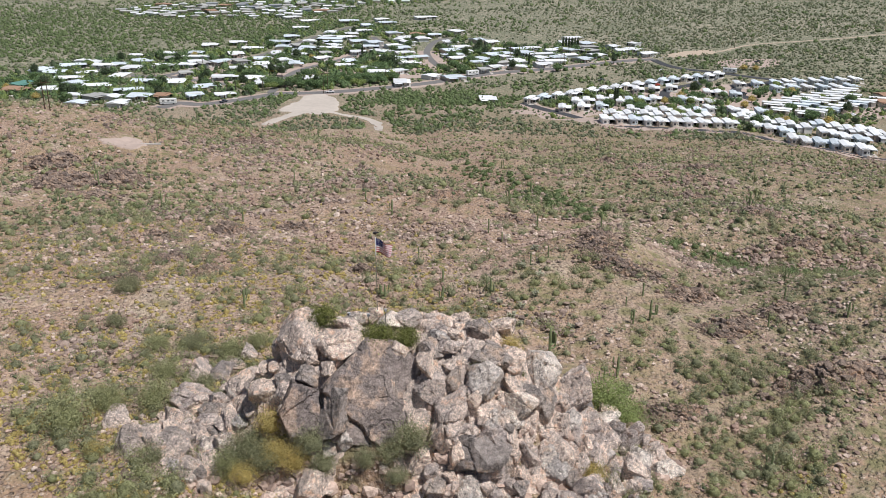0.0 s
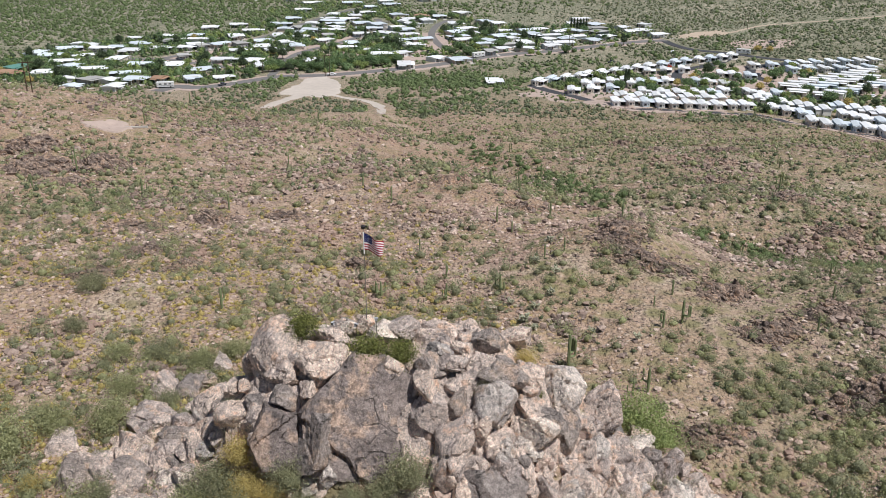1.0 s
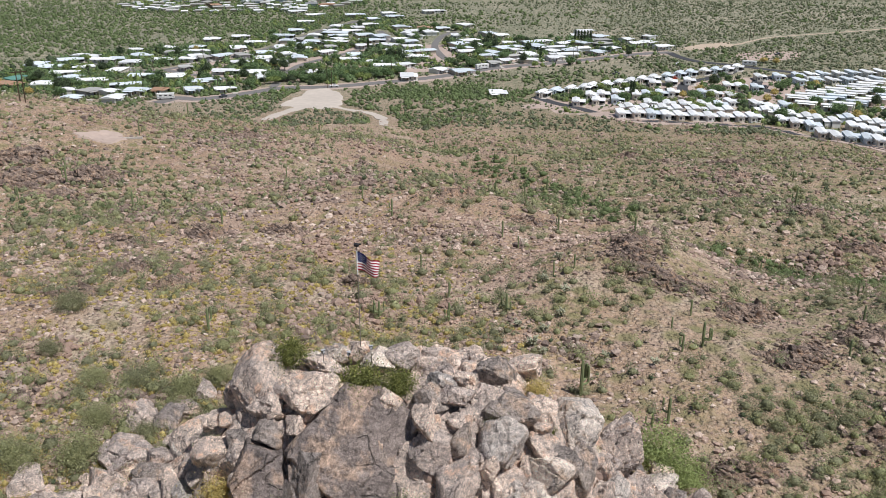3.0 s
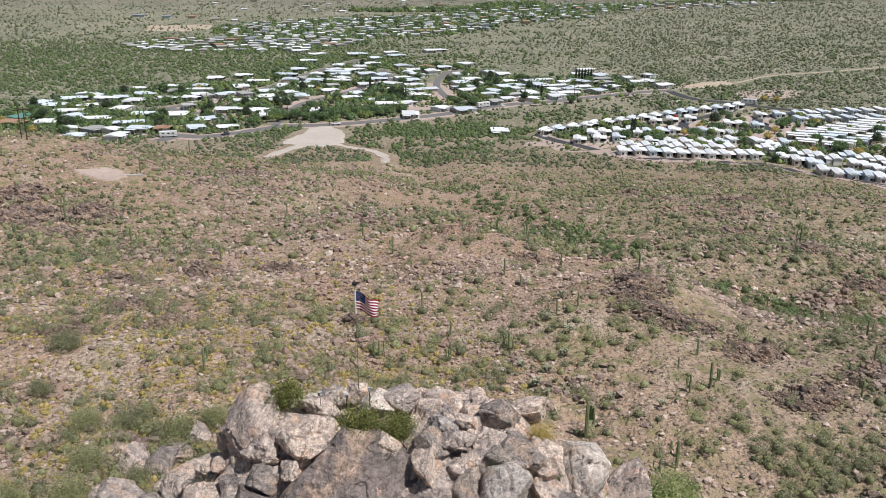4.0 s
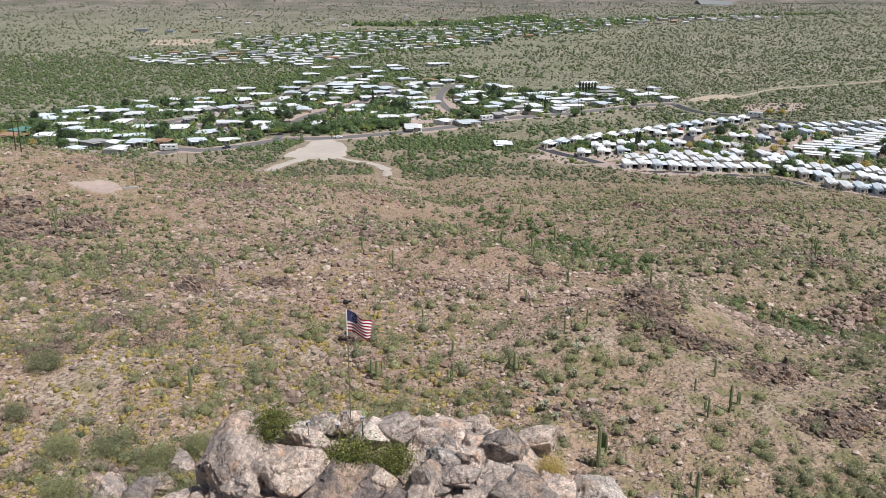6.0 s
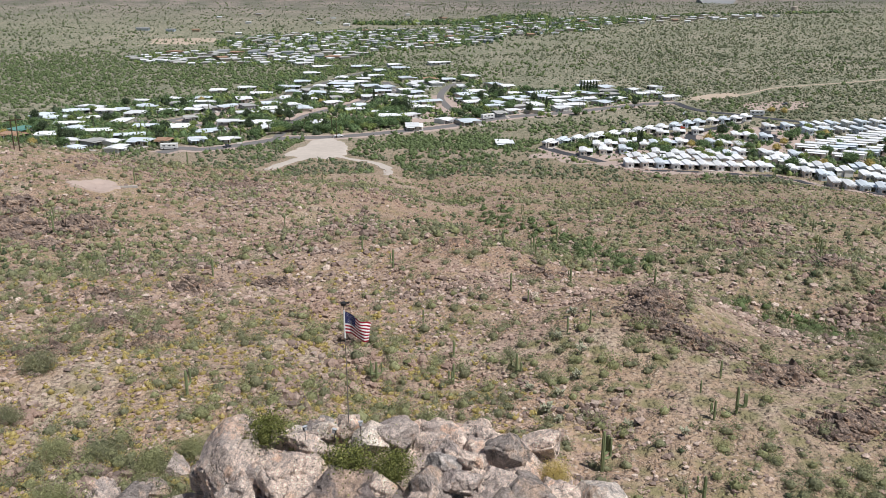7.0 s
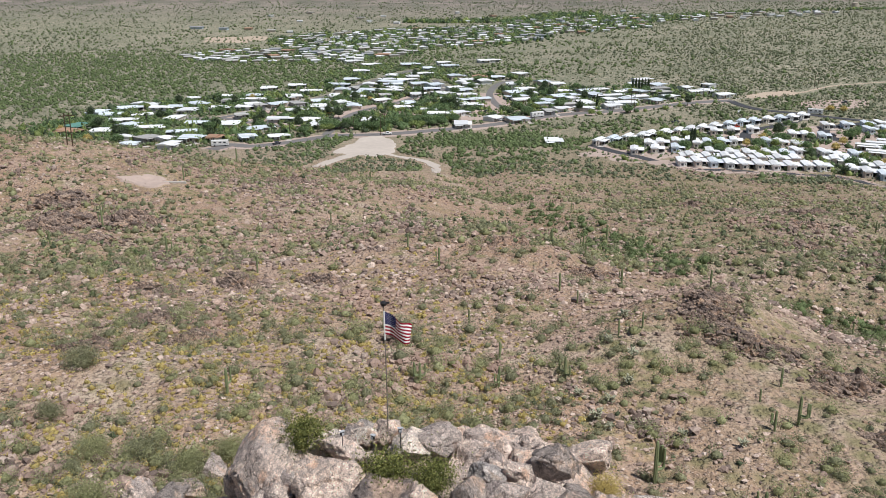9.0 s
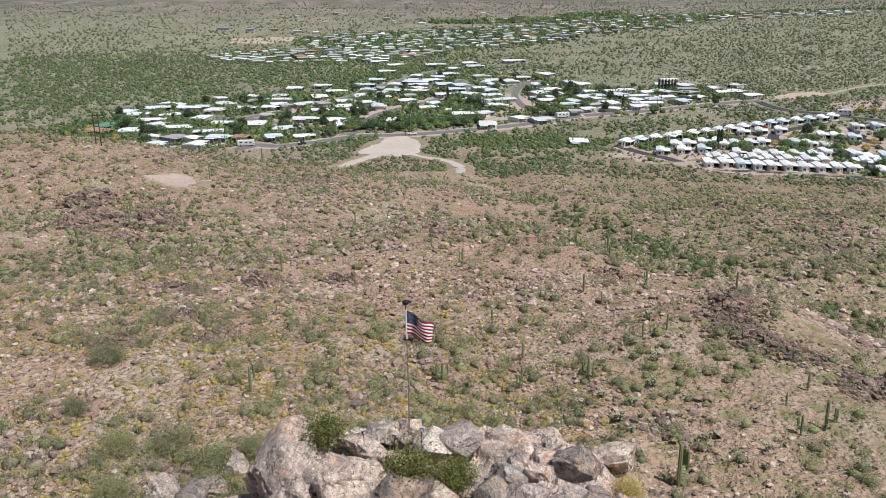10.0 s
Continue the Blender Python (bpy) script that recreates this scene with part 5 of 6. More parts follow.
WHITE_ROOF = plain_material("white_roof_coating", (0.85, 0.86, 0.87), 0.6, 0.0, 0.12, 0.5, 0.25)
BLUE_ROOF = plain_material("bluish_white_roof", (0.70, 0.76, 0.81), 0.5, 0.0, 0.15, 0.5, 0.2)
PALE_ROOF = plain_material("pale_grey_roof", (0.50, 0.49, 0.47), 0.7, 0.0, 0.2, 0.6, 0.3)
GREY_ROOF = plain_material("grey_shingle_roof", (0.33, 0.34, 0.36), 0.85, 0.0, 0.2, 0.8, 0.2)
TAN_ROOF = plain_material("tan_tile_roof", (0.40, 0.25, 0.17), 0.85, 0.0, 0.2, 0.8, 0.15)
GREEN_ROOF = plain_material("green_metal_roof", (0.12, 0.26, 0.22), 0.6, 0.0, 0.15, 0.8)
WALLS = [wall_paint("white_siding", (0.74, 0.74, 0.72)), wall_paint("beige_siding", (0.56, 0.49, 0.40)), wall_paint("pale_blue_siding", (0.52, 0.60, 0.66)),
         wall_paint("tan_stucco", (0.48, 0.37, 0.28)), wall_paint("grey_siding", (0.42, 0.43, 0.43)), wall_paint("cream_siding", (0.68, 0.63, 0.53))]
PARK_WALLS = [wall_paint("bright_white_siding", (0.84, 0.84, 0.82)), wall_paint("light_cream_siding", (0.79, 0.74, 0.65)), wall_paint("light_blue_siding", (0.64, 0.73, 0.79)), wall_paint("pinkish_siding", (0.74, 0.65, 0.57))]
TRIM = plain_material("white_trim", (0.78, 0.78, 0.77), 0.6, 0.0, 0.08, 2)
DOOR_PAINT = plain_material("brown_door", (0.20, 0.13, 0.09), 0.6, 0.0, 0.2, 3)
CONCRETE = plain_material("pale_concrete", (0.50, 0.46, 0.42), 0.9, 0.0, 0.15, 0.8)
# near-black colour for the sheets that deepen the carports' shade
SHADE_SHEET = plain_material("dark_sun_screen", (0.05, 0.052, 0.055), 0.7, 0.0, 0.2, 3)


def glass_material():
    m = Nodes("window_glass", 0.08)
    m.bsdf.inputs["Specular IOR Level"].default_value = 0.6
    return m.done(m.ramp(m.noise(m.place(), 0.8), (0.3, (0.03, 0.035, 0.04)), (0.7, (0.06, 0.065, 0.07))))


GLASS = glass_material()


def gable(bm, x0, y0, x1, y1, eave, ridge, over=0.35, thick=0.18, along="y"):
    """A low pitched roof, a solid with its gable ends closed."""
    if along == "y":
        m = (x0 + x1) / 2
        outline = [(x0 - over, eave), (m, ridge), (x1 + over, eave), (x1 + over, eave - thick), (x0 - over, eave - thick)]
        a = [bm.verts.new((x, y0 - over, z)) for x, z in outline]
        b = [bm.verts.new((x, y1 + over, z)) for x, z in outline]
    else:
        m = (y0 + y1) / 2
        outline = [(y0 - over, eave), (m, ridge), (y1 + over, eave), (y1 + over, eave - thick), (y0 - over, eave - thick)]
        a = [bm.verts.new((x0 - over, y, z)) for y, z in outline]
        b = [bm.verts.new((x1 + over, y, z)) for y, z in outline]
    n = len(outline)
    bm.faces.new(a)
    bm.faces.new(b[::-1])
    for k in range(n):
        bm.faces.new((a[k], b[k], b[(k + 1) % n], a[(k + 1) % n]))
    bmesh.ops.recalc_face_normals(bm, faces=bm.faces)
    return bm


def window(parent, x, y, z, w, h, facing):
    """A pane in a frame that stands out of the wall; facing is the wall's outer side."""
    if facing in ("s", "n"):
        q = -1 if facing == "s" else 1
        ob = part("window", one_box(x - w / 2, min(y, y + q * 0.06), z, x + w / 2, max(y, y + q * 0.06), z + h), TRIM, parent)
        part("pane", one_box(x - w / 2 + 0.1, min(y + q * 0.06, y + q * 0.075), z + 0.1, x + w / 2 - 0.1, max(y + q * 0.06, y + q * 0.075), z + h - 0.1), GLASS, ob)
    else:
        q = -1 if facing == "w" else 1
        ob = part("window", one_box(min(x, x + q * 0.06), y - w / 2, z, max(x, x + q * 0.06), y + w / 2, z + h), TRIM, parent)
        part("pane", one_box(min(x + q * 0.06, x + q * 0.075), y - w / 2 + 0.1, z + 0.1, max(x + q * 0.06, x + q * 0.075), y + w / 2 - 0.1, z + h - 0.1), GLASS, ob)


def carport(parent, x0, y0, x1, y1, z, material):
    ob = part("carport_roof", one_box(x0, y0, z, x1, y1, z + 0.16), material, parent, "flat white carport roof")
    for px in (x0 + 0.15, x1 - 0.15):
        part("post", one_box(px - 0.07, y0 + 0.13, -0.3, px + 0.07, y0 + 0.27, z), TRIM, ob)


def park_home(wall, roof, words):
    """A narrow park-model home: gable front with a bay, porch and side carport."""
    root = empty("park_home", words, "house", "park homes")
    part("body", one_box(-2.0, -5.2, -0.6, 2.0, 5.2, 3.2, bevel=0.03), wall, root)
    part("roof", gable(bmesh.new(), -2.0, -5.2, 2.0, 5.2, 3.25, 3.8, 0.3), roof, root, "white low gable roof")
    part("front_gable", gable(bmesh.new(), -1.5, -6.1, 1.1, -4.6, 3.0, 3.7, 0.15), roof, root)
    part("bay", one_box(-1.3, -6.0, -0.6, 0.9, -5.2, 2.85, bevel=0.03), wall, root)
    window(root, -0.2, -6.0, 1.0, 1.5, 1.3, "s")
    window(root, 1.5, -5.2, 1.1, 0.7, 1.0, "s")
    window(root, -2.0, -1.5, 1.1, 1.4, 1.1, "w")
    part("door", one_box(2.0, -2.2, 0.0, 2.06, -1.2, 2.05), DOOR_PAINT, root)
    carport(root, 2.05, -4.6, 5.6, 4.6, 2.55, roof)
    part("shed", one_box(2.4, 2.6, -0.4, 5.2, 4.4, 2.4), wall, root)
    # an added dark sheet paints the deep shade under the carport
    part("sun_screen", one_box(2.1, 1.2, -0.4, 5.5, 1.26, 2.5), SHADE_SHEET, root, "dark sheet standing in for shade under the carport")
    part("driveway", one_box(2.1, -7.8, -0.5, 5.5, 1.0, 0.12), CONCRETE, root)
    return root


def mobile_home(wall, roof, words, length=13.0, width=8.0, flat=False):
    """A long low home: overhanging roof, a porch along the front and a carport at the end."""
    root = empty("mobile_home", words, "house", "homes of the town")
    l, w = length / 2, width / 2
    part("body", one_box(-l, -w, -0.8, l, w, 2.45, bevel=0.03), wall, root)
    if flat:
        part("roof", one_box(-l - 0.8, -w - 1.0, 2.47, l + 0.8, w + 0.8, 2.72, bevel=0.05), roof, root, "flat overhanging roof")
    else:
        part("roof", gable(bmesh.new(), -l, -w, l, w, 2.55, 3.3, 0.7, along="x"), roof, root, "low pitched roof")
    for k in range(2):
        window(root, -l + length * (k + 0.5) / 2, -w, 0.85, 1.9, 1.2, "s")
    part("door", one_box(0.4, -w - 0.05, 0.0, 1.4, -w, 2.05), DOOR_PAINT, root)
    porch = part("porch_roof", one_box(-l + 0.6, -w - 3.0, 2.2, l * 0.35, -w - 0.2, 2.34), roof, root, "porch roof on thin posts")
    for k in range(2):
        x = -l + 0.9 + length * 0.6 * k
        part("post", one_box(x - 0.06, -w - 2.9, -0.5, x + 0.06, -w - 2.78, 2.2), TRIM, porch)
    carport(root, l + 0.1, -w - 0.8, l + 5.0, w - 0.5, 2.35, roof)
    # another added dark sheet, painted shade at the back of the carport
    part("back_screen", one_box(l + 0.3, w - 1.2, -0.5, l + 4.8, w - 1.1, 2.3), SHADE_SHEET, root, "dark sheet standing in for shade at the carport's end")
    part("driveway", one_box(l + 0.2, -w - 6, -0.6, l + 4.8, w - 1.3, 0.1), CONCRETE, root)
    return root


def far_home(wall, roof, words, length, width):
    """A plainer home for the far parts of the town."""
    root = empty("far_home", words, "house", "far homes of the town")
    l, w = length / 2, width / 2
    part("body", one_box(-l, -w, -1.5, l, w, 2.5), wall, root)
    part("roof", gable(bmesh.new(), -l, -w, l, w, 2.55, 3.3, 0.9, along="x"), roof, root)
    return root


def pickup(paint, words):
    root = empty("pickup_truck", words, "vehicle", "parked vehicles")
    bm = box(bmesh.new(), -2.6, -0.92, 0.45, 2.6, 0.92, 1.05, bevel=0.08)
    part("body", bm, paint, root)
    part("cab", one_box(-0.7, -0.82, 1.05, 1.2, 0.82, 1.75, bevel=0.16), paint, root)
    part("side_glass", one_box(-0.5, -0.835, 1.2, 1.0, 0.835, 1.6), GLASS, root)
    for x in (-1.6, 1.6):
        for y in (-0.9, 0.9):
            part("wheel", tube(bmesh.new(), [(x, y - 0.12, 0.36), (x, y + 0.12, 0.36)], [0.38, 0.38], 12), BLACK_PLASTIC, root)
    return root


def motorhome(paint, words):
    root = empty("motorhome", words, "vehicle", "parked vehicles")
    part("body", one_box(-4.6, -1.2, 0.5, 4.6, 1.2, 3.4, bevel=0.15), paint, root)
    for y in (-1.2, 1.2):
        for x in (-2.6, 0.2, 2.6):
            part("side_glass", one_box(x - 0.7, min(y, y * 1.02), 1.9, x + 0.7, max(y, y * 1.02), 2.6), GLASS, root)
    part("stripe", one_box(-4.55, -1.215, 1.25, 4.55, 1.215, 1.5), GREY_ROOF, root, "grey side stripe")
    for x in (-2.9, 2.9):
        for y in (-1.1, 1.1):
            part("wheel", tube(bmesh.new(), [(x, y - 0.15, 0.45), (x, y + 0.15, 0.45)], [0.46, 0.46], 12), BLACK_PLASTIC, root)
    return root


PARK_KINDS = [park_home(PARK_WALLS[0], WHITE_ROOF, "white park-model home with a white roof and carport"),
              park_home(PARK_WALLS[1], WHITE_ROOF, "cream park-model home with a white roof and carport"),
              park_home(PARK_WALLS[2], BLUE_ROOF, "pale blue park-model home with a bluish-white roof"),
              park_home(PARK_WALLS[3], WHITE_ROOF, "pale pinkish park-model home with a white roof and carport")]
TOWN_KINDS = [mobile_home(WALLS[0], WHITE_ROOF, "long white mobile home with a low white roof"),
              mobile_home(WALLS[1], BLUE_ROOF, "beige mobile home with a pale bluish roof and porch", 14, 8.5),
              mobile_home(WALLS[5], WHITE_ROOF, "cream house with a flat white roof", 14, 10, True),
              mobile_home(WALLS[2], BLUE_ROOF, "pale blue house with a bluish-white roof", 13, 9),
              mobile_home(WALLS[4], PALE_ROOF, "grey mobile home with a pale grey flat roof", 15, 8, True),
              mobile_home(WALLS[5], TAN_ROOF, "cream house with a brown tiled roof", 14, 9.5),
              mobile_home(WALLS[0], GREEN_ROOF, "white house with a faded green metal roof", 15, 8)]
FAR_KINDS = [far_home(WALLS[0], WHITE_ROOF, "white home with a white roof far in the valley", 14, 7), far_home(WALLS[1], PALE_ROOF, "beige home with a grey roof far in the valley", 17, 9),
             far_home(WALLS[3], TAN_ROOF, "tan house with a brown roof far in the valley", 16, 10), far_home(WALLS[2], GREY_ROOF, "pale blue house far in the valley", 18, 9)]
CAR_KINDS = [pickup(plain_material("white_car_paint", (0.75, 0.75, 0.76), 0.3, 0, 0.05), "white pickup truck parked by a home"),
             pickup(plain_material("dark_car_paint", (0.06, 0.065, 0.08), 0.3, 0, 0.1), "dark pickup truck parked by a home"),
             pickup(plain_material("red_car_paint", (0.45, 0.06, 0.03), 0.3, 0, 0.1), "orange-red pickup truck parked by a home"),
             motorhome(plain_material("motorhome_paint", (0.72, 0.72, 0.70), 0.35, 0, 0.08), "large white motorhome parked on gravel")]
for kind in PARK_KINDS:
    kind.scale = (0.92, 0.95, 0.95)
for kind in FAR_KINDS:
    kind.scale = (0.6, 1.1, 1.0)
town_rng = np.random.default_rng(101)
HOMES = []
first_use = set()


def settle(kind, x, y, turn, vary=False, stretch=1.0):
    """Sets a home or vehicle down at a place: the first one itself, then copies."""
    m = pose(x, y, gz(x, y) + 0.12, 0, 0, turn)
    if vary:
        m = m @ Matrix.Diagonal((town_rng.uniform(0.75, 1.25), town_rng.uniform(0.85, 1.25), town_rng.uniform(0.9, 1.1), 1))
    if stretch != 1.0:
        m = m @ Matrix.Diagonal((stretch, town_rng.uniform(0.9, 1.2), town_rng.uniform(0.92, 1.1), 1))
    if kind.name in first_use:
        return copy_thing(kind, m)
    first_use.add(kind.name)
    kind.matrix_basis = m @ Matrix.Diagonal((*kind.scale, 1))
    return kind


def home_row(x0, y0, x1, y1, count, turn, kinds):
    for k in range(count):
        s = k / max(count - 1, 1)
        x, y = x0 + (x1 - x0) * s + town_rng.normal(0, 0.5), y0 + (y1 - y0) * s + town_rng.normal(0, 0.6)
        if min([math.hypot(x - a, y - b) for a, b in HOMES] + [99]) < 5.6:
            continue
        settle(kinds[int(town_rng.integers(len(kinds)))], x, y, turn + town_rng.normal(0, 1.5))
        HOMES.append((x, y))


# rows of the trailer park: ends, count, facing
PARK_ROWS = [(90, 419, 152, 409, 10, -4), (97, 436, 147, 429, 7, 176), (157, 408, 171, 386, 4, -14), (168, 366, 184, 334, 6, -12), (166, 429, 185, 396, 6, 168), (186, 394, 199, 366, 5, -12),
             (199, 408, 216, 372, 6, 168), (214, 398, 240, 352, 7, -12), (82, 472, 106, 480, 4, -8), (89, 499, 139, 530, 7, -25), (108, 471, 130, 480, 4, -8), (127, 508, 148, 514, 3, -12)]
MORE_PARK_ROWS = [(141, 532, 193, 560, 7, -25), (195, 525, 219, 529, 3, -8), (228, 531, 276, 539, 6, 0), (194, 463, 258, 505, 9, -118), (193, 447, 250, 487, 8, -118), (204, 438, 262, 476, 8, -118), (170, 438, 189, 449, 3, -10),
                  (154, 450, 166, 446, 2, 0), (167, 499, 182, 493, 3, -10), (57, 477, 83, 495, 4, -25), (73, 452, 95, 458, 3, -10), (147, 478, 160, 470, 3, -8), (215, 512, 262, 516, 6, 0), (110, 448, 146, 442, 5, -8)]
for row in PARK_ROWS + MORE_PARK_ROWS:
    home_row(*row, PARK_KINDS)


def clear_of(x, y, roads, homes):
    road = min(float(line_distance(np.array([x]), np.array([y]), line)[0]) for line in TOWN_ROADS)
    return road > roads and min([math.hypot(x - a, y - b) for a, b in HOMES] + [99]) > homes and np.hypot((x + 67) / 20, (y - 468) / 37) > 1


# homes of the town: place, length with the carport, kind
WEST_HOMES = [(-256, 517, 20.9, 6), (-251, 501, 18.5, 5), (-264, 567, 22.7, 3), (-251, 561, 24.3, 1), (-236, 540, 24.1, 0), (-224, 521, 16.9, 1), (-250, 605, 12.9, 0), (-241, 601, 17.9, 0),
              (-229, 590, 25.0, 0), (-211, 483, 12.6, 0), (-197, 481, 15.8, 4), (-187, 482, 10.9, 0), (-171, 483, 16.9, 1), (-158, 484, 14.1, 5), (-141, 487, 15.1, 3), (-124, 490, 17.8, 0),
              (-200, 462, 13.0, 1), (-177, 462, 20.0, 0)]
NORTHWEST_HOMES = [(-220, 631, 14.1, 0), (-220, 594, 15.0, 1), (-207, 581, 17.1, 2), (-202, 644, 20.4, 0), (-190, 619, 21.3, 4), (-189, 590, 21.3, 0), (-183, 529, 22.2, 1), (-179, 644, 15.0, 1),
                   (-170, 605, 17.4, 0), (-178, 683, 24.1, 2), (-163, 600, 17.2, 4), (-137, 549, 24.7, 0), (-153, 607, 23.9, 1), (-149, 642, 21.7, 2), (-159, 698, 19.8, 0), (-142, 669, 23.4, 0),
                   (-126, 701, 25.8, 3), (-111, 584, 25.9, 2), (-126, 622, 18.4, 1), (-165, 560, 17.7, 4), (-172, 593, 16.3, 0)]
MIDDLE_HOMES = [(-120, 732, 17.6, 1), (-120, 785, 20.9, 0), (-119, 834, 27.6, 0), (-79, 686, 19.1, 2), (-74, 729, 24.1, 0), (-81, 833, 25.3, 1), (-89, 756, 23.0, 0), (-65, 766, 28.3, 0),
                (-61, 803, 16.9, 3), (-50, 845, 20.0, 0), (-43, 819, 22.6, 1), (-8, 861, 37.3, 0), (-13, 744, 21.5, 5), (2, 743, 15.6, 1), (21, 763, 24.1, 2), (-58, 655, 18.2, 0), (-49, 700, 19.4, 3),
                (-32, 685, 19.0, 0), (-19, 700, 23.0, 0), (21, 676, 24.0, 0)]
EAST_HOMES = [(38, 713, 15.0, 1), (49, 703, 21.3, 2), (-34, 632, 17.5, 0), (-22, 650, 21.4, 0), (-17, 604, 23.1, 2), (-24, 572, 17.4, 0), (-20, 533, 20.2, 2), (-1, 554, 16.7, 0), (13, 549, 18.7, 1),
              (19, 626, 23.9, 0), (36, 578, 17.1, 4), (44, 590, 16.2, 0), (34, 606, 12.8, 1), (56, 630, 13.3, 0), (60, 592, 20.7, 2), (79, 600, 19.4, 0), (79, 673, 18.7, 0), (68, 668, 18.6, 1), (70, 650, 18.1, 3)]
EDGE_HOMES = [(93, 662, 18.5, 0), (81, 629, 17.5, 2), (110, 700, 19.6, 0), (118, 724, 24.1, 0), (-97, 672, 18.8, 1), (-82, 624, 19.1, 0), (-63, 595, 19.8, 0), (-81, 645, 18.0, 4), (-43, 584, 17.8, 2),
              (-37, 568, 21.8, 0), (-61, 612, 13.8, 1), (124, 693, 19.5, 1), (124, 639, 18.9, 0), (144, 678, 14.6, 0), (148, 659, 18.7, 0), (158, 664, 18.8, 2), (164, 644, 20.1, 0), (166, 691, 13.1, 0)]
LAST_HOMES = [(111, 622, 16.5, 1), (32, 479, 19.1, 2), (-140, 861, 25.2, 0), (-118, 675, 18.0, 1), (-100, 642, 17.1, 0), (28, 656, 15.6, 2), (52, 666, 15.0, 0), (94, 628, 15.9, 1)]
for hx, hy, long, k in WEST_HOMES + NORTHWEST_HOMES + MIDDLE_HOMES + EAST_HOMES + EDGE_HOMES + LAST_HOMES:
    heading = (-4 if hx < -170 else 14 if hx < -20 else 22) + town_rng.normal(0, 14) + (90 if long < 13.5 or town_rng.random() < 0.16 else 0)
    settle(TOWN_KINDS[k], hx, hy, heading, stretch=float(np.clip(long / 25.0, 0.55, 1.3)))
    HOMES.append((hx, hy))


def homes_between(count, cx, cy, rx, ry, spacing, turn, far=False):
    tries = made = 0
    while made < count and tries < count * 40:
        tries += 1
        w, r = town_rng.uniform(0, 2 * math.pi), math.sqrt(town_rng.random())
        c, s = math.cos(radians(turn)), math.sin(radians(turn))
        u, v = rx * r * math.cos(w), ry * r * math.sin(w)
        x, y = cx + u * c - v * s, cy + u * s + v * c
        if y > 477 and clear_of(x, y, 10, spacing):
            kind = FAR_KINDS[int(town_rng.choice(4, p=[0.50, 0.40, 0.04, 0.06]))] if far else TOWN_KINDS[int(town_rng.choice(7, p=[0.30, 0.26, 0.19, 0.06, 0.14, 0.03, 0.02]))]
            settle(kind, x, y, turn + town_rng.choice([0, 180, 90]) + town_rng.normal(0, 14), True)
            HOMES.append((x, y))
            made += 1


homes_between(18, -165, 560, 105, 72, 14, 15)
homes_between(14, 60, 640, 95, 42, 14, 18)
homes_between(18, -60, 690, 80, 60, 14, 15)
homes_between(80, -205, 930, 120, 70, 12.5, 8, True)
homes_between(130, -105, 1110, 170, 120, 14, 8, True)
homes_between(60, 20, 1215, 190, 75, 16, 4, True)
homes_between(42, 160, 1345, 150, 70, 19, 5, True)
homes_between(22, 335, 1330, 170, 50, 22, 5, True)
homes_between(16, -80, 1460, 330, 110, 40, 5, True)
settle(FAR_KINDS[0], 459, 1355, 10)
settle(FAR_KINDS[2], -346, 1242, 5)
settle(FAR_KINDS[1], -307, 1214, 15)
settle(FAR_KINDS[0], -278, 1202, 10)
settle(TOWN_KINDS[5], 262, 470, 5)
settle(TOWN_KINDS[5], 272, 488, 10)
settle(FAR_KINDS[3], -422, 1247, 5, stretch=1.5)
settle(FAR_KINDS[3], -380, 1237, 0)
for k, vx, vy, turn in [(0, -62, 505, 14), (2, 144, 528, 30), (3, 28, 566, 30), (3, 206, 574, -20), (3, 225, 517, 10), (3, -150, 468, 12), (0, 5, 552, 30), (1, -120, 474, 60), (0, 70, 596, 25), (1, 112, 545, 30),
                        (0, 160, 580, 60), (1, 240, 615, 10), (0, 150, 488, 70), (0, 96, 452, 50), (1, -5, 585, 80), (0, -40, 560, 30), (3, -140, 485, 5), (1, 190, 500, 20), (0, 230, 440, 40)]:
    settle(CAR_KINDS[k], vx, vy, turn)

# ---- trees of the town ----
def tree(material, words, rng, height, crown_w, leaves=420, lift=0.32, name="mesquite_tree"):
    root = empty(name, words, "tree", "trees of the town")
    bm = bmesh.new()
    tube(bm, crooked(rng, (0, 0, -0.4), (0.2, 0.1, height * 0.5), 0.05), [0.24, 0.2, 0.17, 0.14, 0.1], 7)
    for _ in range(6):
        w, r = rng.uniform(0, 2 * math.pi), crown_w * rng.uniform(0.2, 0.36)
        tube(bm, crooked(rng, (0.05, 0.05, height * 0.28), (r * math.cos(w), r * math.sin(w), height * rng.uniform(0.55, 0.8)), 0.08), [0.12, 0.1, 0.08, 0.05, 0.03], 5)
    part("trunk", bm, BARK, root)
    v, f = puff(rng, int(leaves * 1.8), 0.155, 15, 0.85, 0.08, 2, 0.85)
    v = v * np.array([crown_w / 1.8, crown_w / 1.8, height * (1 - lift)]) + np.array([0, 0, height * lift])
    crown = big_mesh("crown", v, f, material, True)
    crown.parent = root
    return root


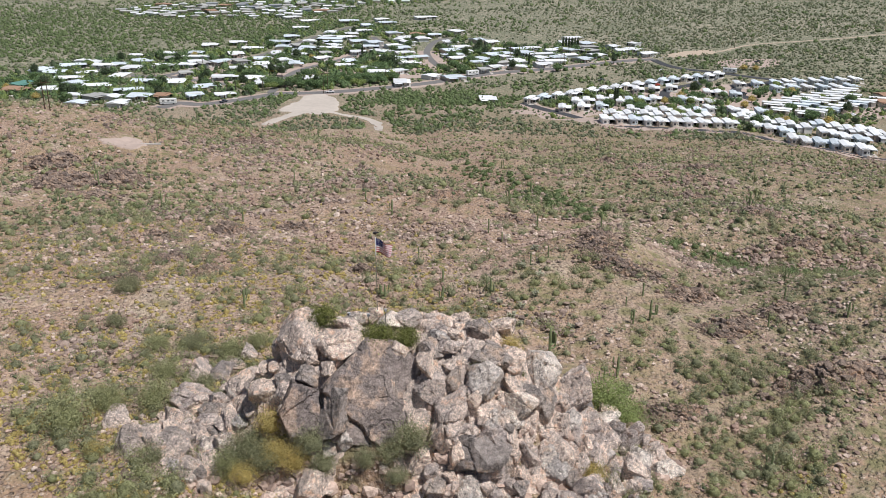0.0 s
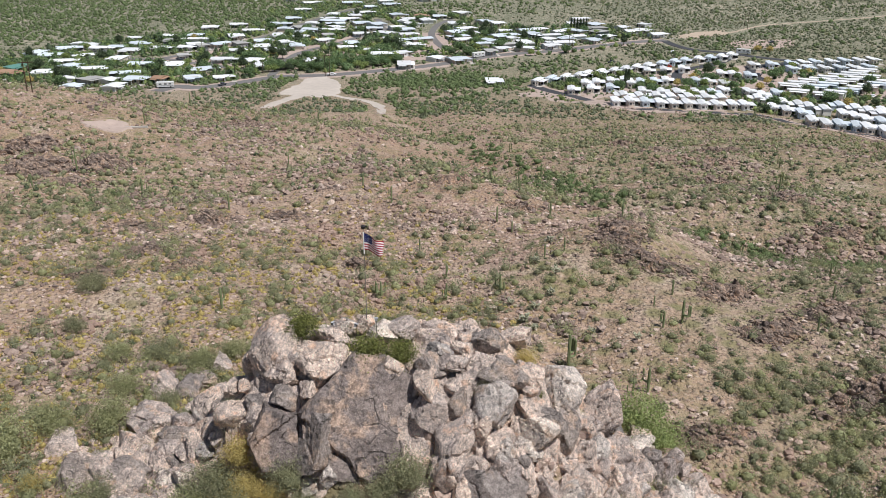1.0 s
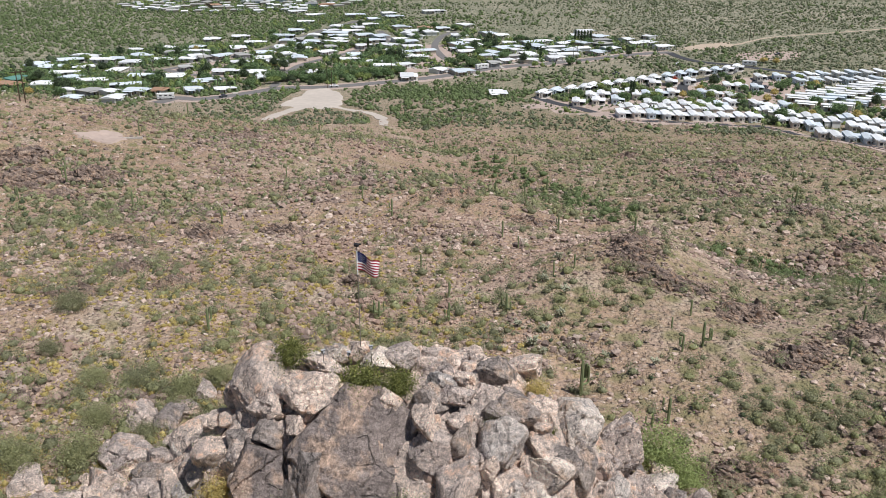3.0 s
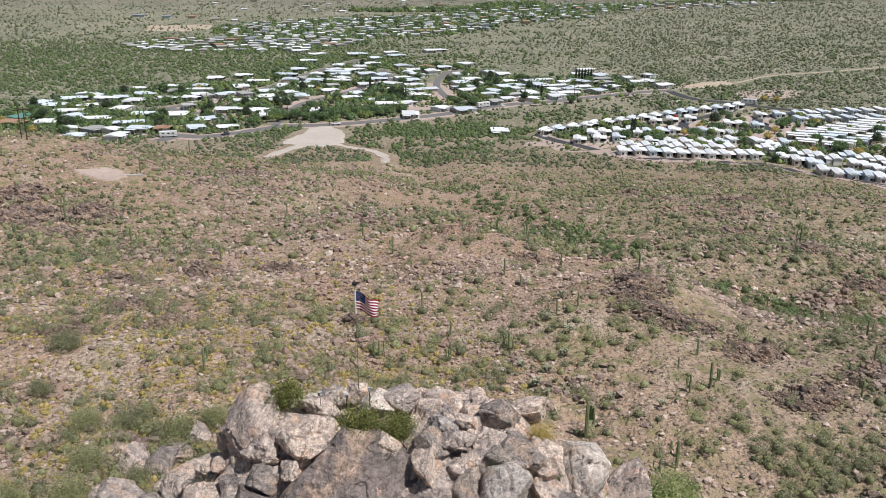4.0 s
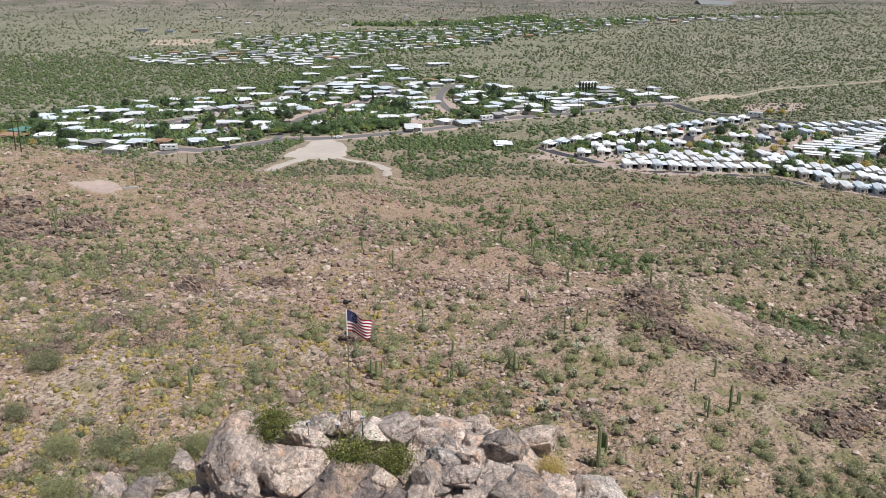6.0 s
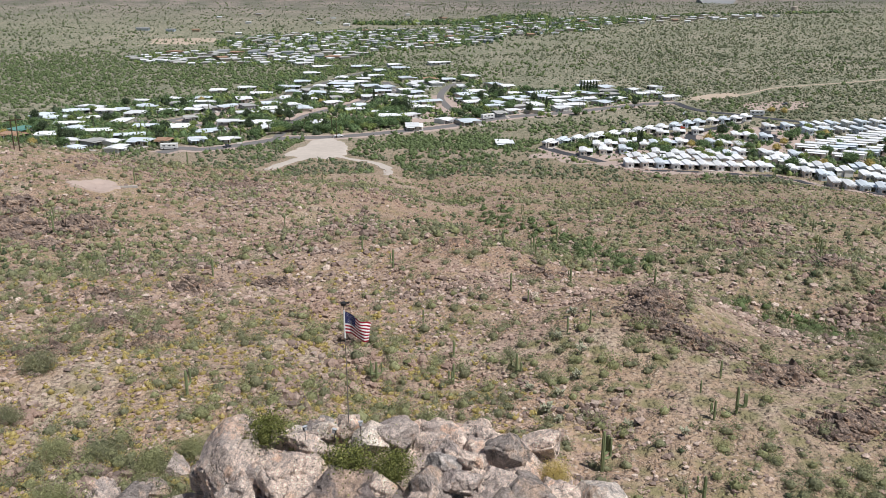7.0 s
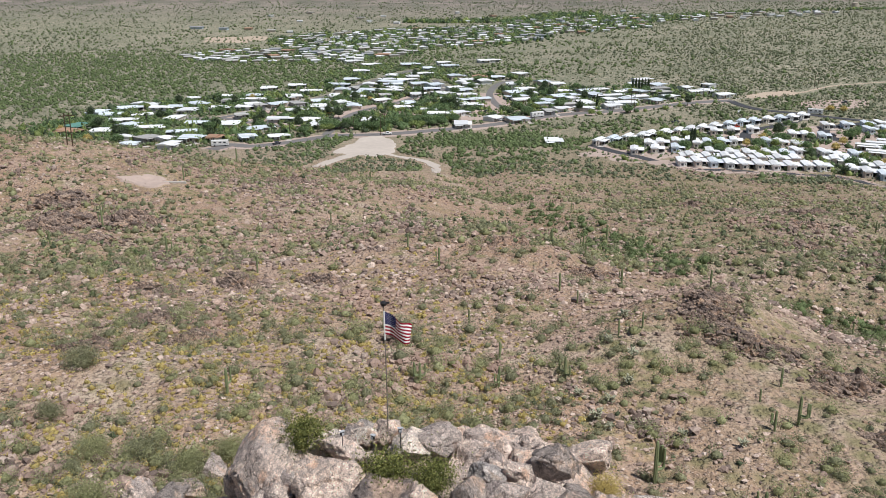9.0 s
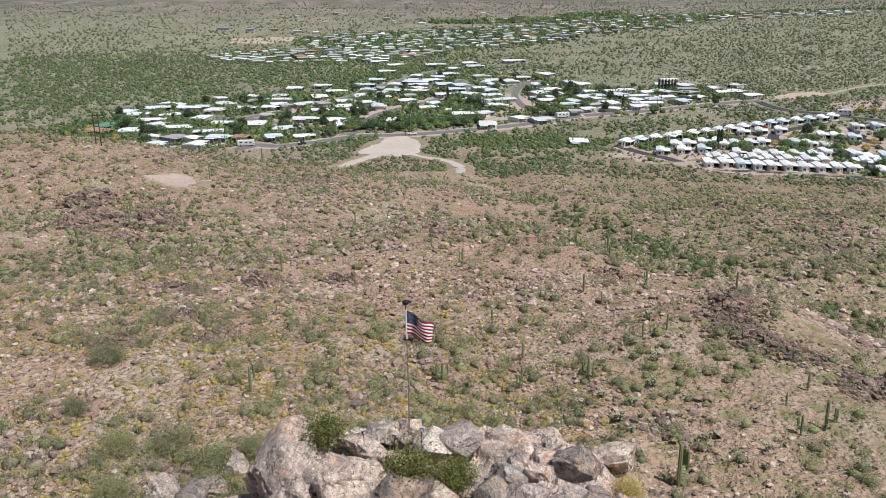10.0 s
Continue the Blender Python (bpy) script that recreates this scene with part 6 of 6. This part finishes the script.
def cypress(rng, height):
    root = empty("cypress", "slim dark green Italian cypress in a row", "tree", "cypresses")
    part("trunk", tube(bmesh.new(), [(0, 0, -0.3), (0, 0, height * 0.2)], [0.15, 0.13], 6), BARK, root)
    n = 500
    z = rng.random(n) * height
    r = 0.75 * np.sin(np.pi * np.clip(z / height * 0.9 + 0.1, 0, 1)) ** 0.6 * rng.uniform(0.75, 1.05, n)
    w = rng.uniform(0, 2 * np.pi, n)
    p = np.stack([r * np.cos(w), r * np.sin(w), z + 0.3], -1)
    t = rng.normal(size=(n, 3)) * 0.22
    v = np.stack([p - t, p + t, p + np.array([0, 0, 0.6]) + rng.normal(size=(n, 3)) * 0.1], 1).reshape(-1, 3)
    crown = big_mesh("crown", v, np.arange(3 * n).reshape(-1, 3), DARKTREE)
    crown.parent = root
    return root


def palm(rng, height):
    root = empty("fan_palm", "tall fan palm with a thick dry skirt", "tree", "palms")
    part("trunk", tube(bmesh.new(), [(0, 0, -0.3), (0, 0, height * 0.5), (0.1, 0, height)], [0.3, 0.22, 0.2], 8), BARK, root)
    bm = bmesh.new()
    for k in range(34):
        w, up = rng.uniform(0, 2 * math.pi), rng.uniform(-0.6, 0.9)
        d = Vector((math.cos(w), math.sin(w), up)).normalized()
        side = d.cross(Vector((0, 0, 1))).normalized()
        base = Vector((0.1, 0, height))
        tip = base + d * 1.9 + Vector((0, 0, -0.5))
        mid = base + d * 1.1
        vs = [bm.verts.new(q) for q in (base, mid + side * 0.45, tip, mid - side * 0.45)]
        bm.faces.new(vs)
    part("fronds", bm, MESQUITE, root)
    return root


TOWNTREE = leaf_material("yard_tree_leaf", (0.115, 0.180, 0.081), (0.190, 0.284, 0.128), (0.287, 0.388, 0.185))
LIMETREE = leaf_material("bright_tree_leaf", (0.183, 0.246, 0.081), (0.297, 0.372, 0.130), (0.422, 0.498, 0.194))
tree_rng = np.random.default_rng(55)
TREE_KINDS = [tree(TOWNTREE, "round green mesquite tree beside the homes", tree_rng, 5.0, 6.5), tree(LIMETREE, "bright green palo verde tree in a yard", tree_rng, 4.6, 6.0),
              tree(TOWNTREE, "spreading green shade tree in a yard", tree_rng, 6.2, 8.0, 560), tree(DARKTREE, "tall dark pine by the homes", tree_rng, 8.0, 6.0, 560),
              tree(BRITTLE, "yellow-flowering palo verde tree", tree_rng, 4.6, 5.5), tree(DARKTREE, "dark green bushy tree between homes", tree_rng, 4.5, 5.0)]


def trees_between(count, cx, cy, rx, ry, turn, weights, homes=4.6, roads=5.5):
    made = tries = 0
    while made < count and tries < count * 30:
        tries += 1
        w, r = tree_rng.uniform(0, 2 * math.pi), math.sqrt(tree_rng.random())
        c, s = math.cos(radians(turn)), math.sin(radians(turn))
        u, v = rx * r * math.cos(w), ry * r * math.sin(w)
        x, y = cx + u * c - v * s, cy + u * s + v * c
        if clear_of(x, y, roads, homes):
            settle(TREE_KINDS[int(tree_rng.choice(6, p=weights))], x, y, tree_rng.uniform(0, 360))
            made += 1


MIXED = [0.32, 0.18, 0.2, 0.1, 0.05, 0.15]
trees_between(90, -150, 565, 130, 90, 25, MIXED)
trees_between(50, 50, 630, 110, 60, 18, MIXED)
trees_between(32, -60, 700, 90, 70, 20, MIXED)
trees_between(56, 160, 465, 100, 70, 10, [0.3, 0.32, 0.2, 0.02, 0.08, 0.08], 5.0)
for tx, ty, k in [(226, 580, 4), (219, 584, 4), (-28, 604, 3), (-24, 602, 5), (-215, 552, 3), (-168, 520, 3), (-176, 524, 5), (-242, 520, 3), (-100, 560, 3), (-122, 560, 2), (150, 470, 1), (160, 466, 1), (178, 462, 4), (140, 468, 2)]:
    settle(TREE_KINDS[k], tx, ty, 57 * tx, stretch=1.35)


def yard_growth():
    """The lesser trees and shrubs of the yards and the far streets, joined by kind."""
    rng = np.random.default_rng(88)
    shapes = [puff(rng, 27, 0.29, 7, 0.95, 0.07, 1, 0.92) for _ in range(8)]
    areas = [(-240, 520, 70, 45, 20, 320, 1.4, 3.6), (-150, 565, 140, 95, 25, 2500, 1.4, 4.8), (50, 630, 120, 60, 18, 1100, 1.3, 4.2), (-60, 700, 100, 75, 20, 750, 1.2, 3.8), (-90, 790, 60, 60, 0, 500, 1.4, 3.6), (160, 465, 105, 72, 10, 680, 1.2, 3.8),
             (-205, 930, 130, 75, 8, 900, 1.6, 4.2), (-105, 1110, 180, 130, 8, 1900, 1.8, 5.2), (20, 1225, 200, 80, 4, 900, 2.2, 5.6), (160, 1350, 160, 75, 5, 700, 2.2, 5.6), (-30, 1390, 120, 30, 5, 260, 3.5, 7.5), (110, 1440, 60, 40, 0, 200, 4, 8), (330, 1400, 330, 22, 0, 500, 2.2, 4.5)]
    for material, label, share in ((TOWNTREE, "green yard trees and shrubs among the homes", 0.52), (LIMETREE, "light green yard trees among the homes", 0.28), (DARKTREE, "dark green trees among the homes", 0.2)):
        xs, ys, sizes = [], [], []
        for cx, cy, rx, ry, turn, count, lo, hi in areas:
            n = int(count * share)
            w, r = rng.uniform(0, 2 * np.pi, n), np.sqrt(rng.random(n))
            c, s = math.cos(radians(turn)), math.sin(radians(turn))
            u, v = rx * r * np.cos(w), ry * r * np.sin(w)
            x, y = cx + u * c - v * s, cy + u * s + v * c
            size = lo + (hi - lo) * rng.random(n) ** 1.6
            ok = y > 478 if cx != 160 else y > 0
            for line in TOWN_ROADS:
                ok &= line_distance(x, y, line) > 5 + size
            near = np.min(np.hypot(x[:, None] - np.array(HOMES)[None, :, 0], y[:, None] - np.array(HOMES)[None, :, 1]), axis=1)
            ok &= near > 3.7 + size * 0.3
            xs.append(x[ok]), ys.append(y[ok]), sizes.append(size[ok])
        x, y, size = np.concatenate(xs), np.concatenate(ys), np.concatenate(sizes)
        v, f = spread(shapes, x, y, ground_height(x, y) - 0.1, size, rng.uniform(0.9, 1.5, len(x)), rng)
        tagged(big_mesh("yard_trees", v, f, material, True), label, "trees", kind="stuff")


yard_growth()
for k in range(70):
    s = k / 69
    x, y = -104 + 78 * s, 509 + 20 * s
    settle(TREE_KINDS[(0, 2, 1, 5)[k % 4]], x + tree_rng.uniform(-2, 2), y + tree_rng.uniform(2, 26), tree_rng.uniform(0, 360), stretch=float(tree_rng.uniform(0.8, 1.2)))
cypress_kind = cypress(tree_rng, 9.0)
for k in range(6):
    settle(cypress_kind, 105 + 2.3 * k, 675 - 0.2 * k, 40 * k)
for cx, cy in ((106, 472), (107.5, 472.4), (-52, 640), (70, 600)):
    settle(cypress_kind, cx, cy, 70)
palm_kind = palm(tree_rng, 7.5)
for cx, cy in ((-128, 496), (-123, 497), (-118, 499), (-108, 508), (-104, 511), (-84, 520), (-80, 521), (-76, 523), (-72, 524), (-185, 560), (-215, 530), (-30, 600), (150, 540)):
    settle(palm_kind, cx, cy, cx * 7)

# ---- far things ----
TANK_PAINT = plain_material("tan_tank_paint", (0.52, 0.45, 0.37), 0.6, 0, 0.15, 0.3)
TAILINGS = plain_material("grey_tailings", (0.25, 0.255, 0.26), 0.95, 0, 0.15, 0.02)


def build_far():
    x, y = 560, 1440
    root = empty("water_tank", "round tan steel water tank on a far rise", "tank", at=(x, y, gz(x, y)))
    part("shell", tube(bmesh.new(), [(0, 0, -3), (0, 0, 7.4), (0, 0, 7.8)], [5, 5, 4.4], 28), TANK_PAINT, root)
    part("roof", tube(bmesh.new(), [(0, 0, 7.7), (0, 0, 8.6)], [5.1, 0.5], 28), TANK_PAINT, root)
    bm = bmesh.new()
    x, y = 520, 1720
    z = gz(x, y) + 1.5
    lower = [(-20, -20, -12), (14, -20, -12), (46, 30, 5), (-28, 30, 7)]
    vs = [bm.verts.new((a, b, c)) for a, b, c in lower] + [bm.verts.new((a, b + 40, c - 14)) for a, b, c in lower]
    for q in ((0, 1, 2, 3), (4, 7, 6, 5), (0, 4, 5, 1), (1, 5, 6, 2), (2, 6, 7, 3), (3, 7, 4, 0)):
        bm.faces.new([vs[k] for k in q])
    ob = part("tailings_slope", bm, TAILINGS, None)
    ob.matrix_basis = pose(x, y, z)
    tagged(ob, "pale grey graded mine slope below far hills", "slope")
    wall = part("retaining_wall", one_box(-2.6, -0.3, -0.6, 2.6, 0.3, 0.6, bevel=0.04), CONCRETE, None)
    wall.matrix_basis = pose(-74.8, 200.5, gz(-74.8, 200.5), 0, 0, 8)
    tagged(wall, "low pale concrete wall beside the dirt pad", "wall")


build_far()
